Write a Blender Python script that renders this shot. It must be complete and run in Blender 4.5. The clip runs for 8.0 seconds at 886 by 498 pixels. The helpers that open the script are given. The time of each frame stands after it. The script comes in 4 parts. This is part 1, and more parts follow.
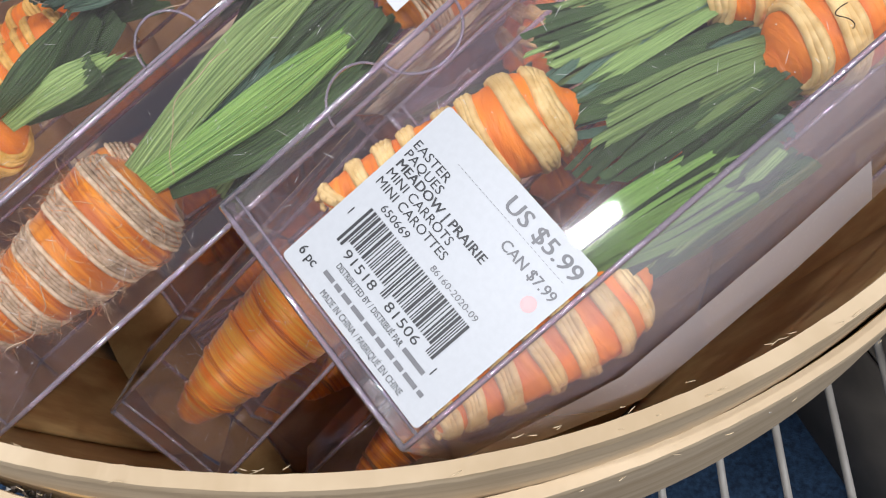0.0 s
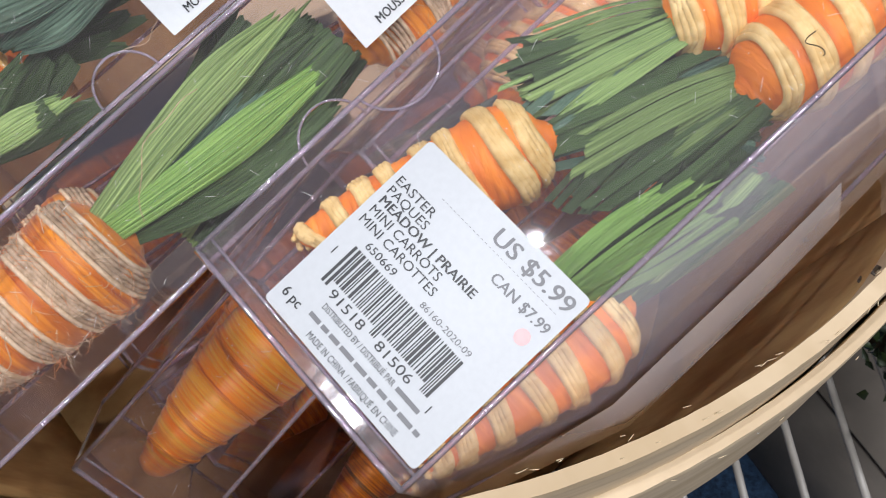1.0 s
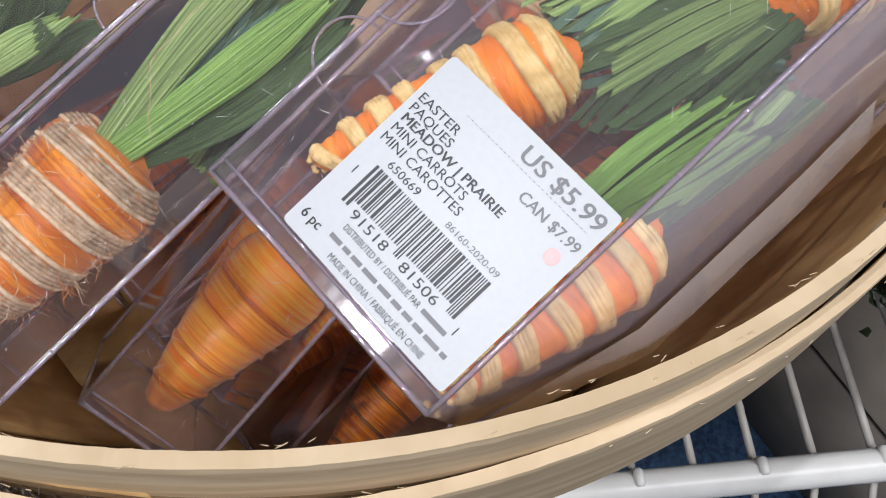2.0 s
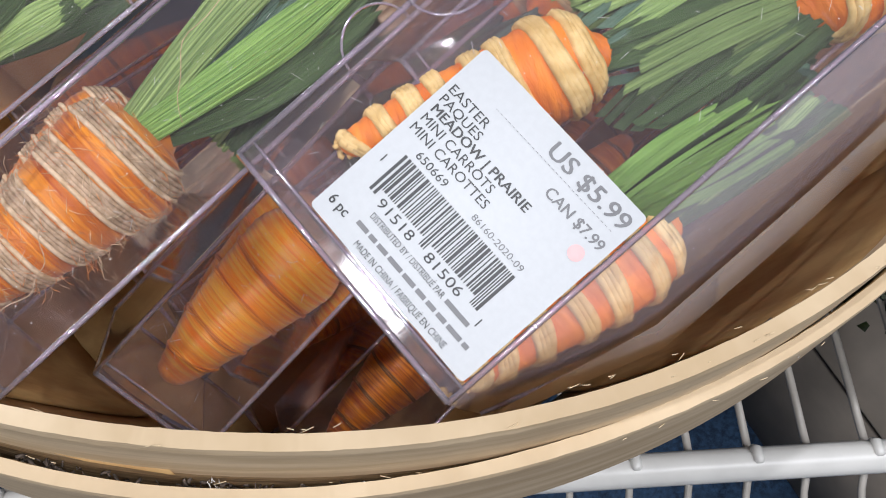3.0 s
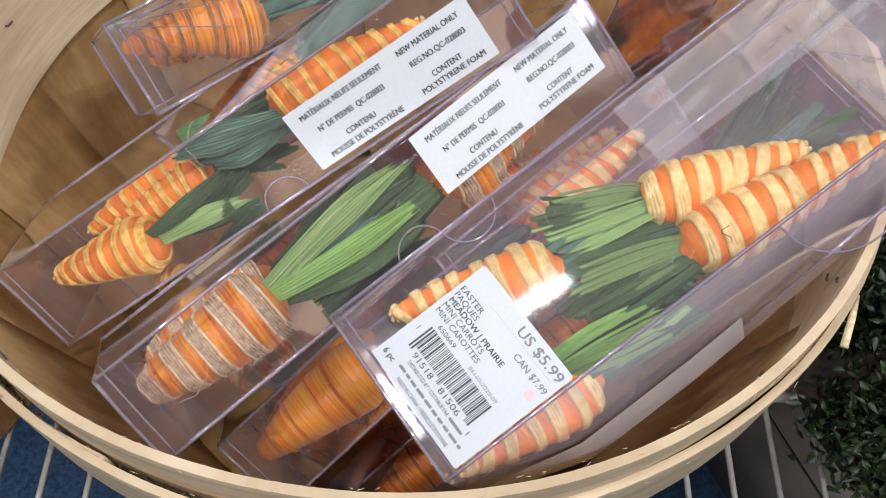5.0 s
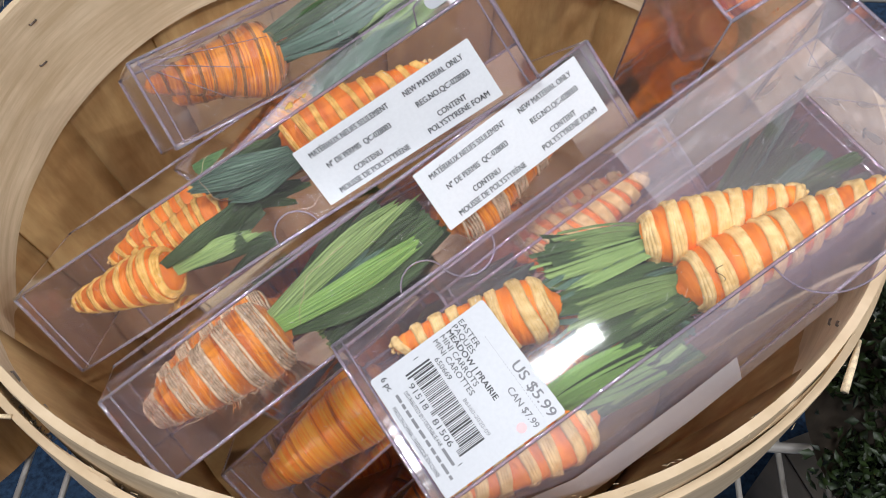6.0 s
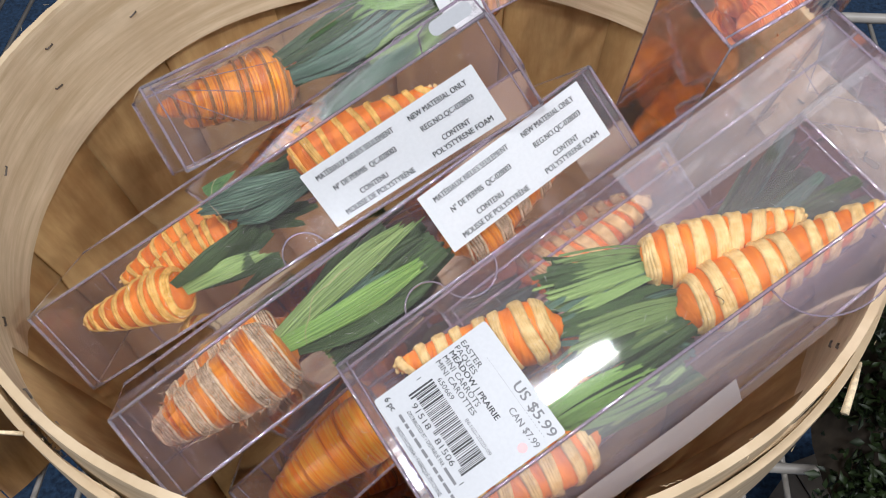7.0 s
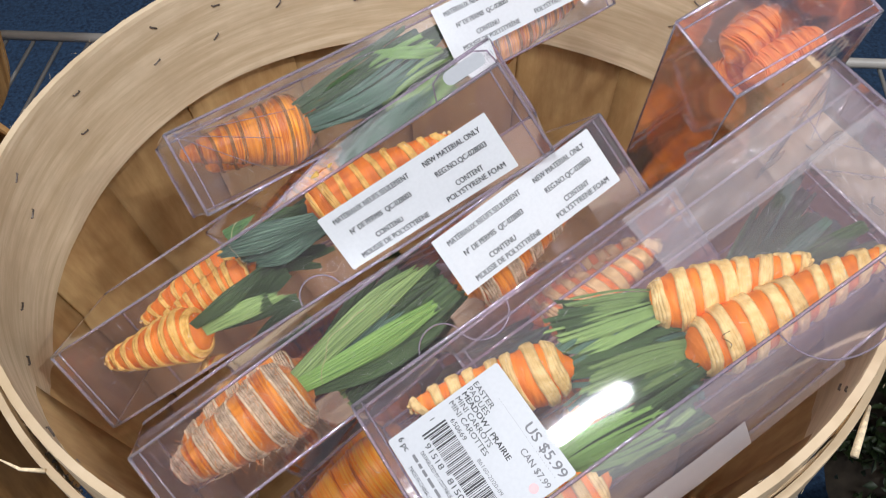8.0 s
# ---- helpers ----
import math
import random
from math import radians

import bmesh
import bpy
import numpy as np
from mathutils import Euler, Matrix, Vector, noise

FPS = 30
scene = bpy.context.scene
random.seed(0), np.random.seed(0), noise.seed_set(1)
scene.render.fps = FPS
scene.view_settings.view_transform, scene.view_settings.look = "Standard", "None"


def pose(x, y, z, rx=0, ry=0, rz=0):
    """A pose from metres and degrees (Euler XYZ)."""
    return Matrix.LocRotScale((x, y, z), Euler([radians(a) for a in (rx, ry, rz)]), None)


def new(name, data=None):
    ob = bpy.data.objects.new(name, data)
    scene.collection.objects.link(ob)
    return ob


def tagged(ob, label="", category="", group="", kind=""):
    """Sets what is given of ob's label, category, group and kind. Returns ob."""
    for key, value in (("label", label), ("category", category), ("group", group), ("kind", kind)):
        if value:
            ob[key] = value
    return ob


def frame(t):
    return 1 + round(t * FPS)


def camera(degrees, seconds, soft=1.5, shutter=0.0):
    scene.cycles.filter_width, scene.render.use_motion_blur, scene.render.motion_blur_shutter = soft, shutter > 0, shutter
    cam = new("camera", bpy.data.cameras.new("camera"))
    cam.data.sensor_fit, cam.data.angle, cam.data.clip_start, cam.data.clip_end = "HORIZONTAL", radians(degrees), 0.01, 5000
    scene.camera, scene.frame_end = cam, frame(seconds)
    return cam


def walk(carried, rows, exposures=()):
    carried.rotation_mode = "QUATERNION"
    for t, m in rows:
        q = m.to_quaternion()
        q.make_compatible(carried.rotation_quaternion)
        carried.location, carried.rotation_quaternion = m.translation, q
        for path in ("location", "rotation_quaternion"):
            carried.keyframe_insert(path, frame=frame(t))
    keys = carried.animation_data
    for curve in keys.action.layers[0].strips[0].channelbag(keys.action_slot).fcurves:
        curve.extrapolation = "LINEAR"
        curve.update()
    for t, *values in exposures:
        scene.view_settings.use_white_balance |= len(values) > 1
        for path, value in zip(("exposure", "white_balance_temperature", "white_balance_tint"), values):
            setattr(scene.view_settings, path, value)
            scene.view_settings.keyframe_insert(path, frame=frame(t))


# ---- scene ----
cam = camera(51.0, 8.0, 1.0, 0.4)
PATH = [
    (0.0, 0.0000, 0.0000, 0.4298, 29.23, 3.84, -0.36),
    (0.5, -0.0083, 0.0018, 0.4265, 30.26, 2.30, -2.43),
    (1.0, -0.0144, 0.0020, 0.4289, 31.12, 0.75, -4.71),
    (1.5, -0.0187, -0.0041, 0.4285, 31.97, -0.94, -6.18),
    (2.0, -0.0242, -0.0006, 0.4196, 28.38, -0.24, -5.39),
    (3.5, -0.0323, 0.0028, 0.4346, 26.44, -2.91, -3.03),
    (4.0, -0.0319, -0.0126, 0.4900, 29.14, -3.79, -2.09),
    (4.5, -0.0262, -0.0305, 0.5317, 31.65, -2.21, -0.08),
    (4.7, -0.0266, -0.0367, 0.5407, 31.86, -1.61, 0.35),
    (5.8, -0.0123, -0.0516, 0.5498, 35.17, 0.24, 3.32),
    (6.0, -0.0103, -0.0527, 0.5493, 35.65, 0.35, 3.49),
    (6.5, -0.0084, -0.0526, 0.5517, 36.06, 0.60, 3.85),
    (7.0, -0.0061, -0.0543, 0.5555, 36.66, 0.94, 4.16),
    (7.5, -0.0064, -0.0560, 0.5584, 37.68, 1.17, 4.53),
    (8.0, -0.0049, -0.0585, 0.5633, 39.12, 1.57, 4.89),
]
walk(cam, [(t, pose(x, y, z, rx, ry, rz)) for t, x, y, z, rx, ry, rz in PATH], [(0.0, 0.0), (8.0, 0.0)])
scene.cycles.transparent_max_bounces = 40
rng = random.Random(7)

# ---- light: a shop hall with rows of ceiling strip lamps ----
world = bpy.data.worlds.new("world")
scene.world = world
world.use_nodes = True
world.node_tree.nodes["Background"].inputs[0].default_value = (0.9, 0.95, 1.0, 1)
world.node_tree.nodes["Background"].inputs[1].default_value = 0.08
FLOOR, CEILING = -0.62, 2.9
LAMPS = [(-0.825, -0.115), (-2.5, -0.5), (1.0, -0.8), (1.9, -0.3), (-1.9, -2.2), (2.9, -0.9), (-0.4, -1.3)]
LAMP_DIR = 29.0


# ---- materials ----
def material(name):
    m = bpy.data.materials.new(name)
    m.use_nodes = True
    nt = m.node_tree
    return m, nt, nt.nodes["Principled BSDF"]


def node(nt, kind, **inputs):
    n = nt.nodes.new(kind)
    for k, val in inputs.items():
        n.inputs[k.replace("_", " ")].default_value = val
    return n


def ramp(nt, fac, stops):
    r = nt.nodes.new("ShaderNodeValToRGB")
    while len(r.color_ramp.elements) < len(stops):
        r.color_ramp.elements.new(0.5)
    for e, (p, c) in zip(r.color_ramp.elements, stops):
        e.position, e.color = p, (*c, 1)
    nt.links.new(fac, r.inputs[0])
    return r.outputs[0]


def coords(nt, scale, kind="Object"):
    tc = nt.nodes.new("ShaderNodeTexCoord")
    mp = nt.nodes.new("ShaderNodeMapping")
    mp.inputs["Scale"].default_value = scale
    nt.links.new(tc.outputs[kind], mp.inputs[0])
    return mp.outputs[0]


def noise_at(nt, vec, scale=1.0, detail=4.0, rough=0.55):
    n = node(nt, "ShaderNodeTexNoise", Scale=scale, Detail=detail, Roughness=rough)
    nt.links.new(vec, n.inputs["Vector"])
    return n.outputs["Fac"]


def bump(nt, bsdf, height, strength, distance):
    b = node(nt, "ShaderNodeBump", Strength=strength, Distance=distance)
    nt.links.new(height, b.inputs["Height"])
    nt.links.new(b.outputs[0], bsdf.inputs["Normal"])


def mixed(nt, a, b, fac, blend="MIX"):
    m = nt.nodes.new("ShaderNodeMix")
    m.data_type, m.blend_type = "RGBA", blend
    for sock, val in ((m.inputs[6], a), (m.inputs[7], b), (m.inputs[0], fac)):
        if hasattr(val, "links"):
            nt.links.new(val, sock)
        else:
            sock.default_value = (*val, 1) if isinstance(val, tuple) else val
    return m.outputs[2]


def varied(nt, colour, amount=0.25):
    """Shifts a colour's value a little from object to object."""
    oi = nt.nodes.new("ShaderNodeObjectInfo")
    mr = node(nt, "ShaderNodeMapRange")
    mr.inputs[3].default_value, mr.inputs[4].default_value = 1 - amount, 1 + amount
    nt.links.new(oi.outputs["Random"], mr.inputs[0])
    h = nt.nodes.new("ShaderNodeHueSaturation")
    nt.links.new(mr.outputs[0], h.inputs["Value"])
    nt.links.new(colour, h.inputs["Color"])
    return h.outputs[0]


def streaked(name, dark, light, scale, rough=0.7, strength=0.5, distance=0.0004, kind="Object", vary=0.15, sheen=0.0, blotch=None):
    """Fibrous surface: streaks along one axis, blotches at a larger scale."""
    m, nt, b = material(name)
    streak = noise_at(nt, coords(nt, scale, kind), 1.0, 5.0, 0.65)
    big = noise_at(nt, coords(nt, (40, 40, 40)), 1.0, 3.0)
    col = ramp(nt, streak, [(0.36, dark), (0.64, light)] if kind == "UV" else [(0.37, dark), (0.63, light)])
    if blotch:
        col = mixed(nt, col, blotch, ramp(nt, big, [(0.45, (0, 0, 0)), (0.75, (0.6, 0.6, 0.6))]))
    nt.links.new(varied(nt, col, vary), b.inputs["Base Color"])
    b.inputs["Roughness"].default_value = rough
    if sheen:
        b.inputs["Sheen Weight"].default_value = sheen
    bump(nt, b, streak, strength, distance)
    return m


def plain(name, colour, rough=0.5, metal=0.0, grain=0.06, scale=300.0):
    m, nt, b = material(name)
    f = noise_at(nt, coords(nt, (scale, scale, scale)), 1.0, 3.0)
    lo, hi = tuple(c * (1 - grain) for c in colour), tuple(min(1, c * (1 + grain)) for c in colour)
    nt.links.new(ramp(nt, f, [(0.35, lo), (0.65, hi)]), b.inputs["Base Color"])
    b.inputs["Roughness"].default_value, b.inputs["Metallic"].default_value = rough, metal
    return m


def film_material(name, tint, veil, gloss_rough, gain, wavy=0.08, milk=(0.88, 0.74, 0.80)):
    """Thin clear plastic sheet: see-through, mirror-like at a glance, faintly scuffed; veil and milk also paint in
    reflected light.
    """
    m, nt, b = material(name)
    nt.nodes.remove(b)
    out = nt.nodes["Material Output"]
    clear = node(nt, "ShaderNodeBsdfTransparent", Color=(*tint, 1))
    gloss = node(nt, "ShaderNodeBsdfGlossy", Color=(1, 1, 1, 1), Roughness=gloss_rough)
    haze = node(nt, "ShaderNodeBsdfDiffuse", Color=(*milk, 1))
    fres = node(nt, "ShaderNodeFresnel", IOR=1.5)
    mult = node(nt, "ShaderNodeMath")
    mult.operation, mult.use_clamp = "MULTIPLY", True
    mult.inputs[1].default_value = gain
    nt.links.new(fres.outputs[0], mult.inputs[0])
    wave = noise_at(nt, coords(nt, (28, 60, 40)), 1.0, 2.0)
    bp = node(nt, "ShaderNodeBump", Strength=wavy, Distance=0.001)
    nt.links.new(wave, bp.inputs["Height"])
    nt.links.new(bp.outputs[0], gloss.inputs["Normal"])
    scuff = noise_at(nt, coords(nt, (900, 120, 500)), 1.0, 4.0, 0.7)
    veil_f = node(nt, "ShaderNodeMapRange")
    veil_f.inputs[1].default_value, veil_f.inputs[2].default_value = 0.58, 0.84
    veil_f.inputs[3].default_value, veil_f.inputs[4].default_value = veil, veil + 0.13
    nt.links.new(scuff, veil_f.inputs[0])
    m1, m2 = nt.nodes.new("ShaderNodeMixShader"), nt.nodes.new("ShaderNodeMixShader")
    nt.links.new(veil_f.outputs[0], m1.inputs[0])
    nt.links.new(clear.outputs[0], m1.inputs[1])
    nt.links.new(haze.outputs[0], m1.inputs[2])
    nt.links.new(mult.outputs[0], m2.inputs[0])
    nt.links.new(m1.outputs[0], m2.inputs[1])
    nt.links.new(gloss.outputs[0], m2.inputs[2])
    nt.links.new(m2.outputs[0], out.inputs[0])
    return m


FILM = film_material("clear_film", (0.968, 0.925, 0.936), 0.028, 0.10, 1.25, 0.25)
# even veil here replaces the ceiling's reflection on the flat box
FLAT_FILM = film_material("stiff_clear_film", (0.972, 0.945, 0.952), 0.045, 0.035, 1.15, 0.03)
# lilac veil carries the pale reflections on the standing box, besides scuffs
HAZY_FILM = film_material("scuffed_sheen_film", (0.965, 0.93, 0.96), 0.045, 0.08, 0.8, 0.4, (0.88, 0.76, 0.90))
WRAP = film_material("crumpled_wrap", (0.97, 0.965, 0.968), 0.17, 0.35, 0.5, 0.2, (0.80, 0.79, 0.80))
WRINKLED = film_material("wrinkled_clear_film", (0.95, 0.93, 0.94), 0.012, 0.24, 0.65, 0.7)
# strong pale veils of the next two stand in for reflections on clear film
FLANGE = film_material("doubled_film", (0.84, 0.80, 0.85), 0.72, 0.12, 2.5, 0.3, (0.82, 0.80, 0.87))
SIDE_FILM = film_material("side_film_painted_sheen", (0.93, 0.90, 0.93), 0.23, 0.12, 2.2, 0.3, (0.84, 0.76, 0.84))
# thick lilac fold, its veil whitened to paint the highlight lines
EDGE = film_material("film_fold", (0.70, 0.56, 0.70), 0.22, 0.07, 3.2, 0.5, (0.90, 0.80, 0.90))
ORANGE = streaked("orange_paper", (0.70, 0.145, 0.008), (1.0, 0.30, 0.02), (300, 55, 55), 0.55, 1.0, 0.0010, vary=0.10, blotch=(0.98, 0.27, 0.02))
SISAL = streaked("orange_sisal", (0.55, 0.10, 0.004), (1.0, 0.38, 0.02), (1100, 30, 30), 0.34, 0.9, 0.0006, vary=0.12, sheen=0.2)
GOLD = streaked("golden_orange_sisal", (0.95, 0.22, 0.006), (1.0, 0.50, 0.06), (1100, 30, 30), 0.22, 0.9, 0.0006, vary=0.08, sheen=0.3)
RUST = streaked("coral_sisal", (0.74, 0.15, 0.020), (1.0, 0.37, 0.085), (900, 30, 30), 0.5, 0.9, 0.0006, vary=0.1, sheen=0.2)
BROWN_CORD = streaked("brown_cord", (0.24, 0.10, 0.03), (0.46, 0.22, 0.07), (300, 300, 300), 0.7, 0.6, 0.0004, vary=0.1)
CREAM = streaked("cream_twine", (0.70, 0.45, 0.15), (0.91, 0.67, 0.30), (240, 240, 240), 0.7, 0.8, 0.0004, vary=0.1)
YELLOW = streaked("yellow_twine", (0.66, 0.37, 0.06), (0.96, 0.62, 0.17), (260, 260, 260), 0.7, 0.8, 0.0004, vary=0.1)
PALE = streaked("pale_twine", (0.62, 0.46, 0.26), (0.90, 0.75, 0.52), (260, 260, 260), 0.75, 0.8, 0.0004, vary=0.1)
JUTE = streaked("jute_twine", (0.40, 0.29, 0.17), (0.72, 0.56, 0.38), (420, 420, 420), 0.85, 0.9, 0.0005, vary=0.12)
GREEN = streaked("green_raffia", (0.06, 0.145, 0.03), (0.42, 0.60, 0.21), (22, 1.6, 1), 0.55, 0.8, 0.0006, "UV", 0.35)
BRIGHT = streaked("bright_green_raffia", (0.055, 0.17, 0.03), (0.36, 0.60, 0.15), (30, 1.8, 1), 0.5, 0.8, 0.0006, "UV", 0.25)
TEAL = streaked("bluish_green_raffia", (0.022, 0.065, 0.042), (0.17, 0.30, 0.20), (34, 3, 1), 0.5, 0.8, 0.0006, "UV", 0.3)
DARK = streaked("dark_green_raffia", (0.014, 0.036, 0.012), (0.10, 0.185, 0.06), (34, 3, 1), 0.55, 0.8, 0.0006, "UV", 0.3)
PAPER = plain("sticker_paper", (0.52, 0.535, 0.555), 0.36, 0.0, 0.02, 600)
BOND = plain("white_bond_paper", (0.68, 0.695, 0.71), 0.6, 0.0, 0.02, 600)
INK = plain("black_ink", (0.012, 0.012, 0.015), 0.4)
GREY_INK = plain("grey_ink", (0.16, 0.16, 0.17), 0.4)
PINK = plain("pink_ink", (0.85, 0.45, 0.45), 0.4)
HOOP = streaked("pale_hoop_wood", (0.52, 0.38, 0.225), (0.68, 0.53, 0.35), (14, 14, 260), 0.65, 0.35, 0.0004, vary=0.05, blotch=(0.50, 0.365, 0.22))
HOOP_BROWN = streaked("brown_hoop_wood", (0.22, 0.14, 0.07), (0.52, 0.36, 0.19), (30, 30, 500), 0.7, 0.6, 0.0006, vary=0.05)
SLAT = streaked("golden_slat_wood", (0.37, 0.205, 0.075), (0.52, 0.33, 0.14), (70, 70, 6), 0.6, 0.25, 0.0004, vary=0.10, blotch=(0.31, 0.165, 0.055))
STEEL = plain("staple_steel", (0.16, 0.13, 0.11), 0.45, 0.7, 0.3, 900)
DUST = plain("grey_lint", (0.13, 0.10, 0.08), 0.95, 0.0, 0.4, 900)
CHIP = plain("splintered_wood", (0.78, 0.62, 0.40), 0.8, 0.0, 0.2, 500)
ENAMEL = plain("white_enamel", (0.64, 0.63, 0.60), 0.35, 0.0, 0.04, 60)
LEAF = streaked("boxwood_leaf", (0.004, 0.011, 0.003), (0.028, 0.052, 0.010), (60, 60, 60), 0.5, 0.3, 0.0005, vary=0.2)
# the white enamel again, darkened for the shade under the basket
SHADED_ENAMEL = plain("shaded_enamel", (0.36, 0.335, 0.30), 0.4, 0.0, 0.06, 60)
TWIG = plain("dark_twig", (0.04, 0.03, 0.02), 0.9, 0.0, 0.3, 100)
TUB = streaked("brown_tub_wood", (0.26, 0.13, 0.04), (0.45, 0.26, 0.10), (60, 60, 8), 0.6, 0.4, 0.001, vary=0.08)
CARPET = streaked("blue_carpet", (0.006, 0.018, 0.042), (0.024, 0.062, 0.13), (140, 140, 140), 0.95, 0.6, 0.004, vary=0.0, blotch=(0.02, 0.05, 0.10))
SPECK = plain("pale_dust", (0.85, 0.84, 0.82), 0.8, 0.0, 0.05, 100)
CARTON = plain("taupe_carton", (0.20, 0.17, 0.14), 0.8, 0.0, 0.1, 20)
CLOTH = plain("pale_cloth", (0.66, 0.64, 0.62), 0.9, 0.0, 0.1, 40)
# unseen north wall, darkened so less light bounces from that side
DIM_WALL = plain("darkened_unseen_wall", (0.22, 0.21, 0.20), 0.85, 0.0, 0.3, 6)
WALL = plain("hall_wall_paint", (0.62, 0.61, 0.59), 0.8, 0.0, 0.04, 3)
CEIL = plain("ceiling_paint", (0.75, 0.75, 0.74), 0.9, 0.0, 0.04, 3)
HOUSING = plain("lamp_housing", (0.75, 0.75, 0.75), 0.5)


# ---- building helpers ----
def part(name, bm, mat, parent=None, label="", smooth=True):
    me = bpy.data.meshes.new(name)
    bmesh.ops.recalc_face_normals(bm, faces=bm.faces)
    bm.to_mesh(me)
    bm.free()
    me.materials.append(mat)
    if smooth:
        me.polygons.foreach_set("use_smooth", [True] * len(me.polygons))
    ob = new(name, me)
    ob.parent = parent
    if label:
        tagged(ob, label)
    return ob


def thing(name, m, label, category, group="", kind=""):
    ob = new(name)
    ob.empty_display_size = 0.01
    ob.matrix_world = m
    return tagged(ob, label, category, group, kind)


def tube(bm, pts, radius, sides=6, closed=False):
    """A round bar along points; radius may be a list."""
    pts = [Vector(p) for p in pts]
    n = len(pts)
    rings = []
    ref = Vector((0.31, 0.17, 0.94))
    for i, p in enumerate(pts):
        a = pts[(i + 1) % n] if (closed or i < n - 1) else p
        b = pts[(i - 1) % n] if (closed or i > 0) else p
        d = (a - b).normalized()
        side = d.cross(ref)
        if side.length < 0.05:
            side = d.cross(Vector((1, 0, 0)))
        side.normalize()
        up = side.cross(d)
        r = radius[i] if isinstance(radius, (list, tuple)) else radius
        rings.append([bm.verts.new(p + side * r * math.cos(k * 2 * math.pi / sides) + up * r * math.sin(k * 2 * math.pi / sides)) for k in range(sides)])
    for i in range(n if closed else n - 1):
        r0, r1 = rings[i], rings[(i + 1) % n]
        for k in range(sides):
            bm.faces.new((r0[k], r0[(k + 1) % sides], r1[(k + 1) % sides], r1[k]))
    if not closed:
        bm.faces.new(rings[0])
        bm.faces.new(rings[-1])
    return bm


def grid(bm, f, nu, nv, uv=False):
    """A sheet f(a, b) for a, b in 0..1."""
    vs = [[bm.verts.new(f(i / nu, j / nv)) for j in range(nv + 1)] for i in range(nu + 1)]
    layer = bm.loops.layers.uv.verify() if uv else None
    for i in range(nu):
        for j in range(nv):
            face = bm.faces.new((vs[i][j], vs[i + 1][j], vs[i + 1][j + 1], vs[i][j + 1]))
            if uv:
                for loop, (a, b) in zip(face.loops, ((i, j), (i + 1, j), (i + 1, j + 1), (i, j + 1))):
                    loop[layer].uv = (b / nv, a / nu)
    return bm


def block(bm, x0, x1, y0, y1, z0, z1, bevel=0.0):
    vs = [bm.verts.new((x, y, z)) for x in (x0, x1) for y in (y0, y1) for z in (z0, z1)]
    faces = [bm.faces.new([vs[i] for i in q]) for q in ((0, 1, 3, 2), (4, 6, 7, 5), (0, 4, 5, 1), (2, 3, 7, 6), (0, 2, 6, 4), (1, 5, 7, 3))]
    if bevel:
        bmesh.ops.bevel(bm, geom=list({e for f in faces for e in f.edges}), offset=bevel, segments=2, affect="EDGES")
    return bm


def text_mesh(body, height, x, y, mat, parent, width=0.0, bold=0.0, stroke=0.0):
    """Printed letters as a flat mesh lying just above a label: left end of the baseline at (x, y)."""
    cu = bpy.data.curves.new("print", "FONT")
    cu.body, cu.size, cu.offset = body, height / 0.7, bold
    cu.resolution_u = 3
    ob = bpy.data.objects.new("print", cu)
    me = bpy.data.meshes.new_from_object(ob)
    me.name = "print"
    xs = [v.co.x for v in me.vertices]
    k = width / (max(xs) - min(xs)) if width else 1.0
    for v in me.vertices:
        v.co = (x + (v.co.x - min(xs)) * k, y + v.co.y, 0.00025)
    if stroke:
        # a second strike a hair to the side thickens the letters
        n = len(me.vertices)
        co = [tuple(v.co) for v in me.vertices]
        polys = [tuple(p.vertices) for p in me.polygons]
        me = bpy.data.meshes.new("print")
        me.from_pydata(co + [(a + stroke, b + stroke * 0.3, c + 0.00002) for a, b, c in co], [], polys + [tuple(i + n for i in p) for p in polys])
    me.materials.append(mat)
    bpy.data.objects.remove(ob)
    got = new("print", me)
    got.parent = parent
    return got


def bar_mesh(bars, mat, parent, name="print"):
    bm = bmesh.new()
    for x0, x1, y0, y1 in bars:
        bm.faces.new([bm.verts.new(p) for p in ((x0, y0, 0.00025), (x1, y0, 0.00025), (x1, y1, 0.00025), (x0, y1, 0.00025))])
    return part(name, bm, mat, parent, smooth=False)


